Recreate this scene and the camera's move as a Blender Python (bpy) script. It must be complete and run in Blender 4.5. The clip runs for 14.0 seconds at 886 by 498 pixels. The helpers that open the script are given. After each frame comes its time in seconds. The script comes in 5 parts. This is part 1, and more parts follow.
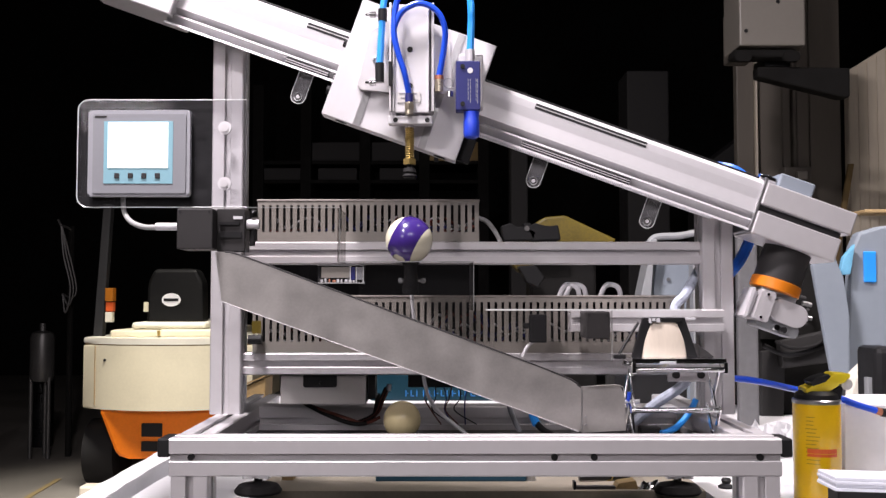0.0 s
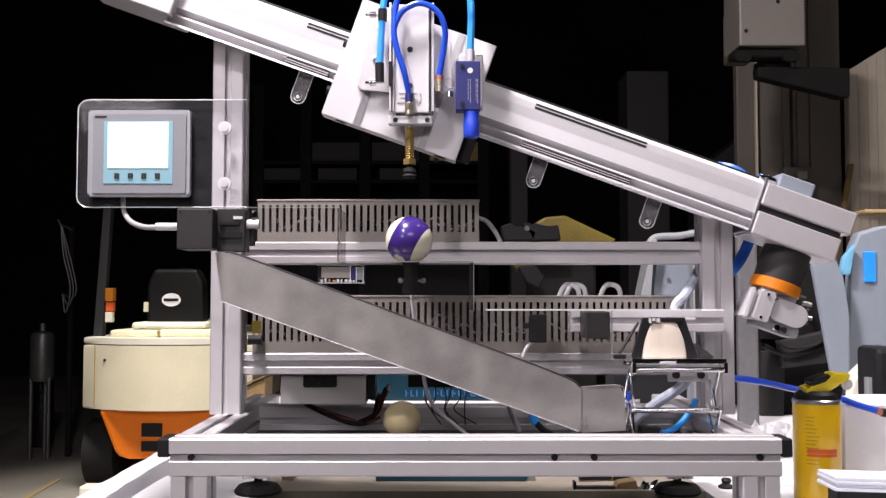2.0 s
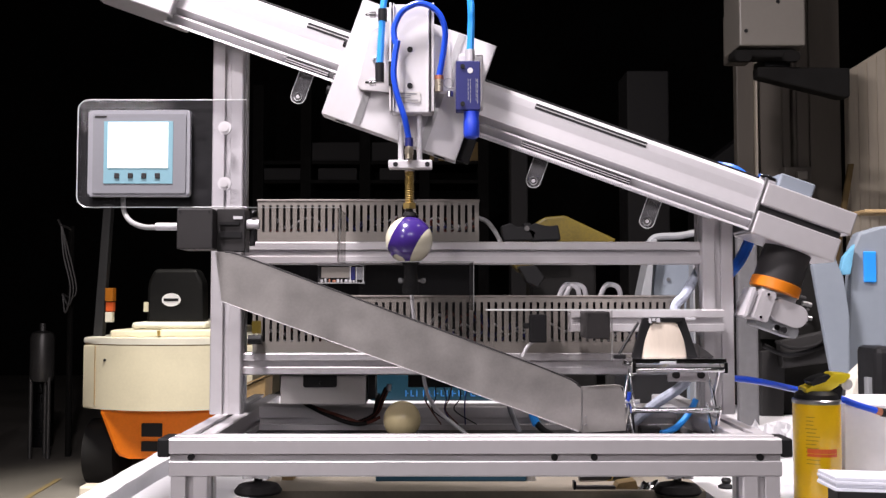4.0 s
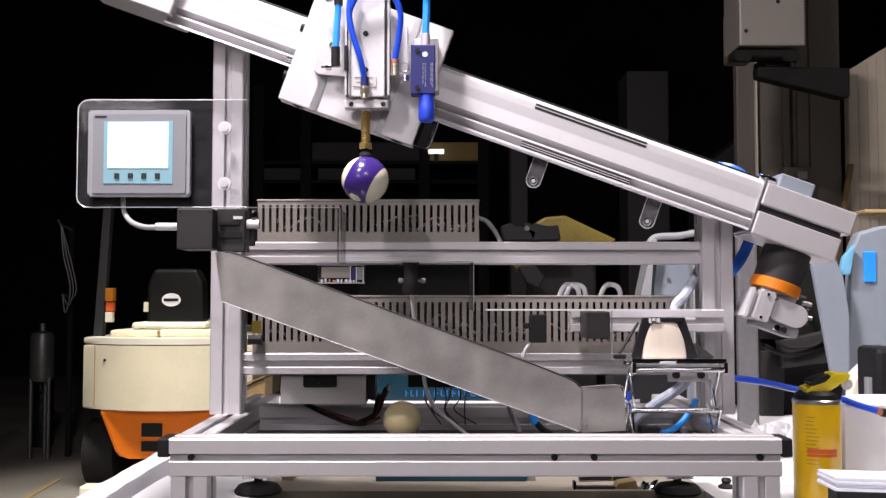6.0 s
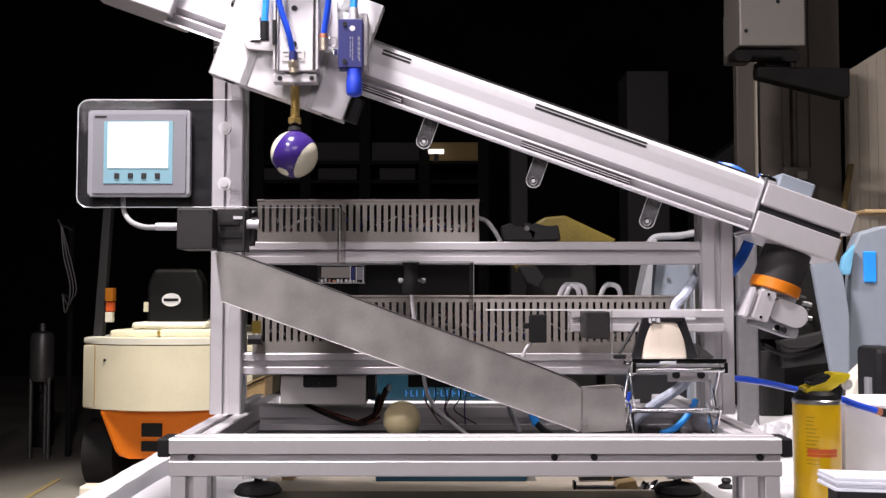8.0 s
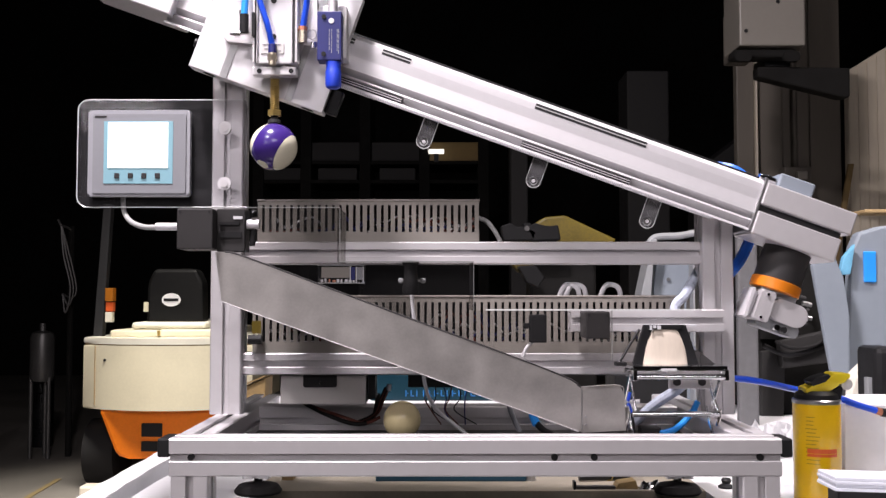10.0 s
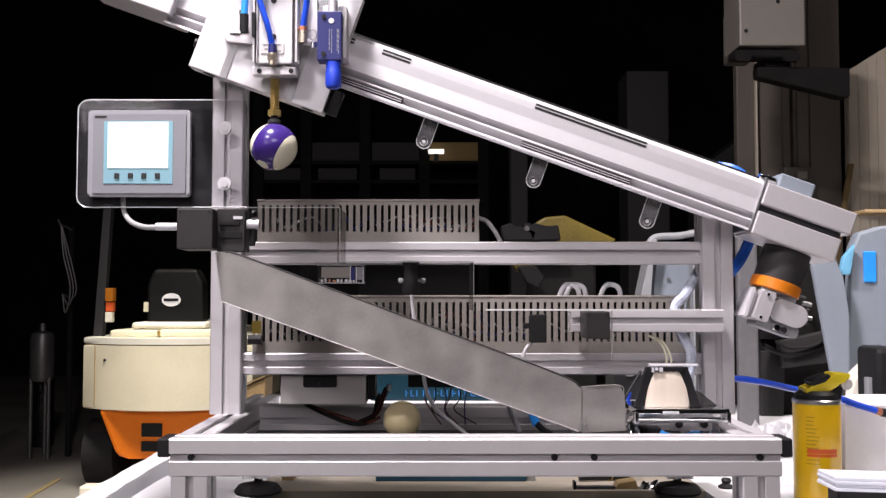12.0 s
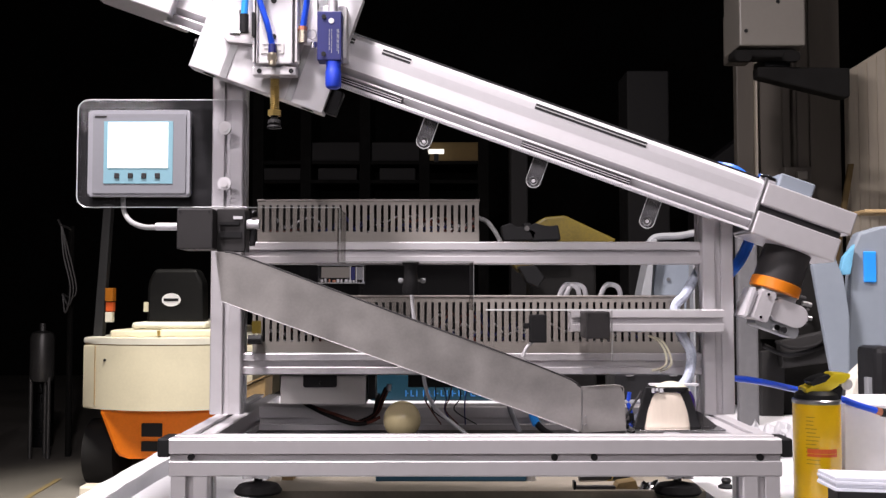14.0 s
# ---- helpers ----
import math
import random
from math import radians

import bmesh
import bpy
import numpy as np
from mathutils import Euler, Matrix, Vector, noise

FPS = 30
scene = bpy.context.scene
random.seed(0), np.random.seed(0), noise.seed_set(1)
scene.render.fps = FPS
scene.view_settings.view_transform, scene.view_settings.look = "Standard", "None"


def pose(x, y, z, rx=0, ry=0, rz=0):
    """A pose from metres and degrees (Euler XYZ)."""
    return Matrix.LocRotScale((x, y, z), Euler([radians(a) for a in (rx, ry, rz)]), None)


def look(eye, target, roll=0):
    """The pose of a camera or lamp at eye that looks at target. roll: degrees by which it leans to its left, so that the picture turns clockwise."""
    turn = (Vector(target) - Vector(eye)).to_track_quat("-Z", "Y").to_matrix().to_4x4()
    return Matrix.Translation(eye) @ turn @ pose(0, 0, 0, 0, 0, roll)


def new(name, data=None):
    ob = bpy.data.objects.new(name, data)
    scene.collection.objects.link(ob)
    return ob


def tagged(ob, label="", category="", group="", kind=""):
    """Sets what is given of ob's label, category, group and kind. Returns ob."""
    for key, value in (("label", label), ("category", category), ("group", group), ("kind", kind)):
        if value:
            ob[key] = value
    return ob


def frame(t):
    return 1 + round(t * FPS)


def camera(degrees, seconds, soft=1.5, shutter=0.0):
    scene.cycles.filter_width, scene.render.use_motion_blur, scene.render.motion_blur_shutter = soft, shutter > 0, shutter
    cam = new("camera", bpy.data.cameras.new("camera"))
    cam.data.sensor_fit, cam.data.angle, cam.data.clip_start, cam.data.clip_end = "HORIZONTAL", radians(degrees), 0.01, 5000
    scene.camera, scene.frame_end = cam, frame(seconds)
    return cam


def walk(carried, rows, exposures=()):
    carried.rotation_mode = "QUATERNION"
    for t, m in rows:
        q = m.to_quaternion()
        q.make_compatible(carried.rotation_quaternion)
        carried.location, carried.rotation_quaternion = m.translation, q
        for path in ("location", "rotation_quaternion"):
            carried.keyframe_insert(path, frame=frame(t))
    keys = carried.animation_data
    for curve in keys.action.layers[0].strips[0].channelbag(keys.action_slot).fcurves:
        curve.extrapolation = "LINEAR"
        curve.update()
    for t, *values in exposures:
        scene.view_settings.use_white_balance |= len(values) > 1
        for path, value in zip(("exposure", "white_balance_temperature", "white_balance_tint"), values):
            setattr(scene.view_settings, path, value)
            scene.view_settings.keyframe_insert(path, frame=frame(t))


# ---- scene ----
# ---- camera ----
cam = camera(49.52, 14.0, soft=1.4, shutter=0.5)
CAM = pose(0, 0, 1.1, 92.66, 0, 0)
walk(cam, [(0, CAM), (14, CAM)])

# ---- light ----
world = bpy.data.worlds.new("hall_air")
scene.world = world
world.use_nodes = True
world.node_tree.nodes["Background"].inputs[0].default_value = (0.5, 0.52, 0.6, 1)
world.node_tree.nodes["Background"].inputs[1].default_value = 0.0005
scene.view_settings.exposure = 0.0


def area_lamp(name, eye, target, sx, sy, watts, colour=(1, 0.905, 0.945), spread=180):
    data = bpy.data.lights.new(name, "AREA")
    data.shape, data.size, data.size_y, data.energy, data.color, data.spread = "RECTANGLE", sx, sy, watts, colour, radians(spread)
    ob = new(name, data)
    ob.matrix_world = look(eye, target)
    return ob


area_lamp("workplace_lamp", (-0.47, 0.70, 2.8), (0, 1.2, 1.1), 0.25, 0.1, 80)
area_lamp("front_lamp", (-1.05, -0.3, 2.75), (0, 1.2, 1.1), 0.14, 0.09, 27)
# two added fills from behind and low left, no known fixtures
area_lamp("rear_fill", (0.5, -2.6, 3.0), (0, 1.2, 1.0), 1.8, 0.5, 37)
area_lamp("left_fill", (-1.9, -2.0, 2.1), (0, 1.2, 0.9), 1.2, 0.4, 13)
area_lamp("hall_lamp", (-1.35, 4.2, 4.2), (-1.5, 4.9, 0), 0.9, 0.3, 26, (1, 0.93, 0.85), 42)
# added fill to brighten the right side, source not known
area_lamp("side_fill", (1.6, 1.3, 3.6), (1.3, 2.0, 0.9), 0.8, 0.3, 16, (1, 0.9, 0.88), 70)


# ---- materials ----
def mat(name, colour, rough=0.5, metal=0.0, vary=0.08, scale=12.0, bump=0.0, grain=None, clear=0.0, coat=0.0, emit=0.0, grit=0.5):
    """A surface with a coarse and a fine variation of its colour and roughness."""
    m = bpy.data.materials.new(name)
    m.use_nodes = True
    nt = m.node_tree
    b = nt.nodes["Principled BSDF"]
    co = nt.nodes.new("ShaderNodeTexCoord")
    mp = nt.nodes.new("ShaderNodeMapping")
    nt.links.new(co.outputs["Object"], mp.inputs[0])
    if grain:
        mp.inputs["Scale"].default_value = grain
    big = nt.nodes.new("ShaderNodeTexNoise")
    big.inputs["Scale"].default_value = scale
    big.inputs["Detail"].default_value = 5
    fine = nt.nodes.new("ShaderNodeTexNoise")
    fine.inputs["Scale"].default_value = scale * 14
    fine.inputs["Detail"].default_value = 3
    nt.links.new(mp.outputs[0], big.inputs["Vector"])
    nt.links.new(mp.outputs[0], fine.inputs["Vector"])
    add = nt.nodes.new("ShaderNodeMath")
    add.operation = "ADD"
    half = nt.nodes.new("ShaderNodeMath")
    half.operation = "MULTIPLY"
    half.inputs[1].default_value = grit
    nt.links.new(fine.outputs[0], half.inputs[0])
    nt.links.new(big.outputs[0], add.inputs[0])
    nt.links.new(half.outputs[0], add.inputs[1])
    ramp = nt.nodes.new("ShaderNodeMapRange")
    ramp.inputs[1].default_value, ramp.inputs[2].default_value = 0.2 + grit / 2, 0.8 + grit / 2
    ramp.inputs[3].default_value, ramp.inputs[4].default_value = 1 - vary, 1 + vary
    nt.links.new(add.outputs[0], ramp.inputs[0])
    mix = nt.nodes.new("ShaderNodeVectorMath")
    mix.operation = "SCALE"
    mix.inputs[0].default_value = colour
    nt.links.new(ramp.outputs[0], mix.inputs["Scale"])
    nt.links.new(mix.outputs[0], b.inputs["Base Color"])
    rr = nt.nodes.new("ShaderNodeMath")
    rr.operation = "MULTIPLY"
    rr.inputs[1].default_value = rough
    nt.links.new(ramp.outputs[0], rr.inputs[0])
    nt.links.new(rr.outputs[0], b.inputs["Roughness"])
    b.inputs["Metallic"].default_value = metal
    b.inputs["Coat Weight"].default_value = coat
    if max(colour) < 0.06:
        b.inputs["Specular IOR Level"].default_value = 0.25
    if clear:
        b.inputs["Transmission Weight"].default_value = clear
        b.inputs["IOR"].default_value = 1.02 if clear == 1 else 1.3
    if emit:
        b.inputs["Emission Color"].default_value = (*colour, 1)
        b.inputs["Emission Strength"].default_value = emit
    if bump:
        bp = nt.nodes.new("ShaderNodeBump")
        bp.inputs["Strength"].default_value = bump
        bp.inputs["Distance"].default_value = 0.002
        nt.links.new(fine.outputs[0], bp.inputs["Height"])
        nt.links.new(bp.outputs[0], b.inputs["Normal"])
    return m


def acrylic_material(name, tint, gloss=0.09, haze=0.03):
    """Thin clear sheet: see-through with a weak mirror film."""
    m = bpy.data.materials.new(name)
    m.use_nodes = True
    nt = m.node_tree
    nt.nodes.clear()
    out = nt.nodes.new("ShaderNodeOutputMaterial")
    tr = nt.nodes.new("ShaderNodeBsdfTransparent")
    tr.inputs[0].default_value = (*tint, 1)
    gl = nt.nodes.new("ShaderNodeBsdfGlossy")
    gl.inputs["Roughness"].default_value = 0.06
    mx = nt.nodes.new("ShaderNodeMixShader")
    mx.inputs[0].default_value = gloss
    nt.links.new(tr.outputs[0], mx.inputs[1])
    nt.links.new(gl.outputs[0], mx.inputs[2])
    # uneven diffuse share paints the soft hazy reflections on the sheet
    df = nt.nodes.new("ShaderNodeBsdfDiffuse")
    df.inputs[0].default_value = (0.7, 0.7, 0.74, 1)
    hz = nt.nodes.new("ShaderNodeMixShader")
    ns = nt.nodes.new("ShaderNodeTexNoise")
    ns.inputs["Scale"].default_value = 9
    hm = nt.nodes.new("ShaderNodeMath")
    hm.operation = "MULTIPLY"
    hm.inputs[1].default_value = haze * 2
    nt.links.new(ns.outputs[0], hm.inputs[0])
    nt.links.new(hm.outputs[0], hz.inputs[0])
    nt.links.new(mx.outputs[0], hz.inputs[1])
    nt.links.new(df.outputs[0], hz.inputs[2])
    nt.links.new(hz.outputs[0], out.inputs[0])
    return m


ALU = mat("anodised_aluminium", (0.60, 0.585, 0.60), 0.42, 0.45, 0.05, 6, 0.02, (1, 1, 1))
ALU_WHITE = mat("bright_milled_aluminium", (0.62, 0.61, 0.63), 0.45, 0.25, 0.04, 8, 0.02)
SHEET = mat("galvanised_sheet", (0.475, 0.458, 0.44), 0.36, 0.7, 0.21, 25, 0.0, grit=0.25)
CHROME = mat("chrome", (0.75, 0.75, 0.77), 0.12, 1.0, 0.03)
STEEL = mat("steel", (0.45, 0.45, 0.46), 0.3, 0.9, 0.08)
COPPER = mat("copper", (0.5, 0.2, 0.12), 0.4, 0.6, 0.1, 40)
BRASS = mat("brass", (0.55, 0.40, 0.14), 0.35, 0.8, 0.15, 60)
BLACK = mat("black_plastic", (0.011, 0.011, 0.012), 0.5, 0, 0.2, 20, 0.03)
GUNMETAL = mat("dark_grey_plastic", (0.03, 0.0285, 0.029), 0.55, 0, 0.15, 30, 0.04)
DUCT = mat("grey_pvc", (0.228, 0.211, 0.19), 0.55, 0, 0.06, 10, 0.02)
CASE_GREY = mat("light_grey_case", (0.56, 0.545, 0.53), 0.5, 0, 0.05, 10)
SEAT_BLACK = mat("black_vinyl", (0.0028, 0.0028, 0.003), 0.6, 0, 0.3, 9, 0.04)
SLOT_BLACK = mat("matt_black", (0.005, 0.005, 0.0055), 0.7, 0, 0.1)
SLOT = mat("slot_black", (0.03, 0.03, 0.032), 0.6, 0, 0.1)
BLUE = mat("blue_hose", (0.02, 0.09, 0.75), 0.3, 0, 0.1, 20)
HOSE_BLUE = mat("mid_blue_hose", (0.02, 0.16, 0.80), 0.3, 0, 0.1, 20)
SKY_BLUE = mat("light_blue_hose", (0.03, 0.30, 0.85), 0.3, 0, 0.1, 20)
SENSOR_BLUE = mat("sensor_blue", (0.009, 0.013, 0.125), 0.5, 0, 0.1, 30)
TIP_BLUE = mat("tip_blue", (0.018, 0.055, 0.55), 0.4, 0, 0.06, 30)
TRANSLUCENT = mat("milky_grey_tube", (0.42, 0.46, 0.55), 0.3, 0, 0.4, 60, 0.05)
WHITE_HOSE = mat("white_hose", (0.62, 0.62, 0.65), 0.35, 0, 0.08, 20)
GREY_CABLE = mat("grey_cable", (0.38, 0.38, 0.38), 0.5, 0, 0.1, 30)
PANEL_GREY = mat("panel_grey", (0.27, 0.275, 0.30), 0.5, 0, 0.04, 15)
PANEL_DARK = mat("panel_mid_grey", (0.21, 0.215, 0.235), 0.5, 0, 0.04, 15)
FLAP = mat("cyan_film", (0.16, 0.42, 0.62), 0.3, 0, 0.2, 25)
PANEL_TEAL = mat("panel_teal", (0.20, 0.38, 0.45), 0.5, 0, 0.04, 15)
SCREEN = mat("lit_screen", (0.92, 0.96, 1.0), 0.4, 0, 0.01, 3, emit=0.85)
# emission for the highlight on the far rack
GLOW = mat("reflection_glow", (1.0, 0.95, 0.85), 0.4, 0, 0.01, 3, emit=1.2)
CREAM = mat("cream_paint", (0.71, 0.655, 0.49), 0.45, 0, 0.07, 5, 0.02)
CREAM_TOP = mat("pale_cream_plastic", (0.75, 0.72, 0.62), 0.5, 0, 0.07, 6, 0.02)
AMBER = mat("amber_glass", (0.36, 0.12, 0.01), 0.3, 0, 0.1, 30)
ORANGE = mat("orange_paint", (0.80, 0.19, 0.008), 0.35, 0, 0.12, 5, 0.02, coat=0.3)
RING = mat("orange_ring", (0.62, 0.18, 0.008), 0.35, 0, 0.06)
RUBBER = mat("rubber", (0.012, 0.0115, 0.012), 0.75, 0, 0.25, 14, 0.1)
YELLOW = mat("yellow_lacquer", (0.72, 0.44, 0.005), 0.3, 0, 0.06, 10, coat=0.3)
YELLOW_CAP = mat("yellow_plastic", (0.80, 0.62, 0.02), 0.4, 0, 0.05, 10)
RED_PRINT = mat("red_print", (0.62, 0.10, 0.02), 0.4)
DARK_PRINT = mat("olive_print", (0.30, 0.20, 0.01), 0.4)
WHITE_SHEET = mat("white_sheet", (0.76, 0.76, 0.78), 0.6, 0, 0.06, 7, 0.05)
PAPER = mat("bluish_paper", (0.64, 0.66, 0.73), 0.6, 0, 0.05, 8)
UNDERLAY = mat("beige_card", (0.27, 0.24, 0.19), 0.8, 0, 0.18, 14, 0.04)
OLD_CARD = mat("brown_cardboard", (0.17, 0.115, 0.045), 0.8, 0, 0.3, 12, 0.05)
CARD = mat("cardboard", (0.36, 0.25, 0.12), 0.8, 0, 0.12, 12, 0.05)
PURPLE = mat("purple_resin", (0.042, 0.02, 0.165), 0.2, 0, 0.05, 20)
IVORY = mat("ivory_resin", (0.70, 0.67, 0.52), 0.2, 0, 0.05, 20)
CUE = mat("cream_ball_resin", (0.63, 0.54, 0.31), 0.25, 0, 0.07, 30)
CONE = mat("pale_wood", (0.68, 0.60, 0.50), 0.6, 0, 0.08, 30, 0.05, (1, 1, 0.2))
CONCRETE = mat("concrete_floor", (0.20, 0.185, 0.165), 0.6, 0, 0.25, 1.6, 0.1)
LINE_YELLOW = mat("floor_line", (0.27, 0.2, 0.09), 0.6, 0, 0.3, 20)
BOTTLE = mat("dark_bottle_lacquer", (0.006, 0.006, 0.007), 0.3, 0, 0.3, 8)
DULL_STEEL = mat("dull_steel", (0.10, 0.098, 0.096), 0.4, 0.5, 0.2, 10)
MAST = mat("mast_grey", (0.028, 0.028, 0.03), 0.6, 0, 0.15)
# near-black colour carries the unlit hall's darkness, whatever the thing is
UNLIT_DARK = mat("unlit_near_black", (0.007, 0.0065, 0.006), 0.9, 0, 0.3, 1.2)
# beige darkened for the overhead shade on these panels
WALL_PANEL = mat("shaded_beige_panel", (0.122, 0.107, 0.088), 0.6, 0, 0.12, 2.2, 0.03, (3, 3, 0.35))
# a paler sheet, brightened further in colour for the light on it
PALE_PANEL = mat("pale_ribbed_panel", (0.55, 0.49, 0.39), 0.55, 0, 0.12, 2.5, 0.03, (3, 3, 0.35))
HEAD_DARK = mat("dim_beige_enamel", (0.10, 0.088, 0.075), 0.6, 0, 0.1, 4)
FITTING = mat("nickel_brass", (0.55, 0.49, 0.38), 0.3, 0.8, 0.12, 60)
LETTER_BLUE = mat("bright_blue_print", (0.02, 0.15, 0.4), 0.4, 0, 0.15, 20)
BOX_BEIGE = mat("beige_enamel", (0.19, 0.175, 0.152), 0.5, 0, 0.06, 4)
MACHINE_BLUE = mat("pale_blue_enamel", (0.230, 0.264, 0.306), 0.45, 0, 0.06, 4)
COLUMN_GREY = mat("dark_grey_enamel", (0.12, 0.12, 0.125), 0.5, 0, 0.2, 5)
MACHINE_GREY = mat("grey_enamel", (0.27, 0.28, 0.29), 0.5, 0, 0.08, 5)
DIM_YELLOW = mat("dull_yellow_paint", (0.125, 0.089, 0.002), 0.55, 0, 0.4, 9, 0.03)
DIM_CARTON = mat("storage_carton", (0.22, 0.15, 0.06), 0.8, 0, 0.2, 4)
# grey with the hall's dimness put into its colour
DIM_GREY = mat("dim_hall_grey", (0.03, 0.029, 0.029), 0.7, 0, 0.2, 3)
DARK_TEAL = mat("dark_teal_plastic", (0.01, 0.05, 0.085), 0.4, 0, 0.1, 8)
TEAL = mat("teal_card", (0.006, 0.032, 0.048), 0.4, 0, 0.1, 8)
BROWN_WIRE = mat("brown_insulation", (0.12, 0.025, 0.015), 0.5, 0, 0.1, 40)
ACRYLIC = acrylic_material("clear_acrylic", (0.90, 0.895, 0.89), 0.02, 0.002)
GUARD_EDGE = mat("guard_cut_edge", (0.22, 0.225, 0.22), 0.3, 0, 0.3, 25)
ACRYLIC_EDGE = mat("acrylic_edge", (0.62, 0.64, 0.64), 0.25, 0, 0.1, 40)
CLEAR = acrylic_material("thin_clear_acrylic", (0.93, 0.93, 0.94), 0.012, 0.016)
HAZY = acrylic_material("cloudy_clear_plastic", (0.66, 0.66, 0.65), 0.06, 0.13)
RETURN = acrylic_material("side_acrylic", (0.72, 0.71, 0.70), 0.12, 0.01)
FROST = acrylic_material("hazy_acrylic", (0.62, 0.62, 0.62), 0.16)

# ---- mesh tools ----
ORIGIN = {}


def thing(name, origin, label, category, group="", kind=""):
    ob = new(name)
    ob.location = origin
    ORIGIN[ob] = Vector(origin)
    return tagged(ob, label, category, group, kind)


def part(name, bm, material, parent=None, label="", at=None, smooth=False):
    """Links a bmesh, drawn in the world's metres, as one mesh under its thing."""
    base = ORIGIN.get(parent, Vector())
    here = Vector(at) if at is not None else base.copy()
    bmesh.ops.translate(bm, verts=bm.verts, vec=-here)
    bmesh.ops.recalc_face_normals(bm, faces=bm.faces)
    me = bpy.data.meshes.new(name)
    bm.to_mesh(me)
    bm.free()
    for mm in (material if isinstance(material, (list, tuple)) else [material]):
        me.materials.append(mm)
    if smooth:
        for p in me.polygons:
            p.use_smooth = True
        me.set_sharp_from_angle(angle=radians(35))
    ob = new(name, me)
    ob.parent = parent
    ob.location = here - base
    ORIGIN[ob] = here
    return tagged(ob, label) if label else ob


def box(x0, x1, y0, y1, z0, z1, bevel=0.0, bm=None, m=None):
    bm = bm or bmesh.new()
    geo = bmesh.ops.create_cube(bm, size=1)
    vs = geo["verts"]
    bmesh.ops.scale(bm, verts=vs, vec=(x1 - x0, y1 - y0, z1 - z0))
    bmesh.ops.translate(bm, verts=vs, vec=((x0 + x1) / 2, (y0 + y1) / 2, (z0 + z1) / 2))
    if bevel:
        es = list({e for v in vs for e in v.link_edges})
        r = bmesh.ops.bevel(bm, geom=es, offset=bevel, segments=2, profile=0.5, affect="EDGES")
        vs = list({v for f in r["faces"] for v in f.verts} | {v for v in vs if v.is_valid})
    if m is not None:
        bmesh.ops.transform(bm, matrix=m, verts=vs)
    return bm


def rod(p0, p1, r, seg=16, bm=None, r2=None):
    bm = bm or bmesh.new()
    p0, p1 = Vector(p0), Vector(p1)
    d = p1 - p0
    m = Matrix.Translation((p0 + p1) / 2) @ d.to_track_quat("Z", "Y").to_matrix().to_4x4()
    bmesh.ops.create_cone(bm, cap_ends=True, segments=seg, radius1=r, radius2=r if r2 is None else r2, depth=d.length, matrix=m)
    return bm


def turned(rings, centre, axis="Z", seg=32, bm=None):
    """A lathe shape from (radius, height) pairs."""
    bm = bm or bmesh.new()
    rows = []
    for r, h in rings:
        row = []
        for i in range(seg):
            a = 2 * math.pi * i / seg
            p = (r * math.cos(a), r * math.sin(a), h)
            if axis == "Y":
                p = (p[0], p[2], p[1])
            row.append(bm.verts.new(Vector(p) + Vector(centre)))
        rows.append(row)
    for a, b in zip(rows, rows[1:]):
        for i in range(seg):
            bm.faces.new((a[i], a[(i + 1) % seg], b[(i + 1) % seg], b[i]))
    bm.faces.new(rows[0])
    bm.faces.new(rows[-1])
    return bm


def smooth_line(pts, n=8):
    """A flowing line through the given points."""
    pts = [Vector(p) for p in pts]
    ext = [2 * pts[0] - pts[1]] + pts + [2 * pts[-1] - pts[-2]]
    out = []
    for i in range(1, len(ext) - 2):
        a, b, c, d = ext[i - 1:i + 3]
        for k in range(n):
            t = k / n
            out.append(0.5 * (2 * b + (c - a) * t + (2 * a - 5 * b + 4 * c - d) * t * t + (3 * b - a - 3 * c + d) * t ** 3))
    return out + [pts[-1]]


def hose(pts, r, seg=10, n=8, bm=None):
    bm = bm or bmesh.new()
    line = smooth_line(pts, n)
    rows, side = [], Vector((0.3, 1, 0.2)).normalized()
    for i, p in enumerate(line):
        t = (line[min(i + 1, len(line) - 1)] - line[max(i - 1, 0)]).normalized()
        side = (side - t * side.dot(t)).normalized()
        up = t.cross(side)
        rows.append([bm.verts.new(p + r * (math.cos(2 * math.pi * k / seg) * side + math.sin(2 * math.pi * k / seg) * up)) for k in range(seg)])
    for a, b in zip(rows, rows[1:]):
        for k in range(seg):
            bm.faces.new((a[k], a[(k + 1) % seg], b[(k + 1) % seg], b[k]))
    bm.faces.new(rows[0])
    bm.faces.new(rows[-1])
    return bm


def prism(outline, y0, y1, bm=None, bevel=0.0):
    """An upright outline of (x, z) corners with a depth from y0 to y1."""
    bm = bm or bmesh.new()
    a = [bm.verts.new((x, y0, z)) for x, z in outline]
    b = [bm.verts.new((x, y1, z)) for x, z in outline]
    n = len(a)
    faces = [bm.faces.new(a), bm.faces.new(b)]
    for i in range(n):
        faces.append(bm.faces.new((a[i], a[(i + 1) % n], b[(i + 1) % n], b[i])))
    if bevel:
        es = list({e for f in faces for e in f.edges})
        bmesh.ops.bevel(bm, geom=es, offset=bevel, segments=2, profile=0.5, affect="EDGES")
    return bm


def rounded(x0, x1, z0, z1, r, n=6):
    """The outline of a plate with rounded corners."""
    out = []
    for cx, cz, a0 in ((x1 - r, z1 - r, 0), (x0 + r, z1 - r, 90), (x0 + r, z0 + r, 180), (x1 - r, z0 + r, 270)):
        for k in range(n + 1):
            a = radians(a0 + 90 * k / n)
            out.append((cx + r * math.cos(a), cz + r * math.sin(a)))
    return out


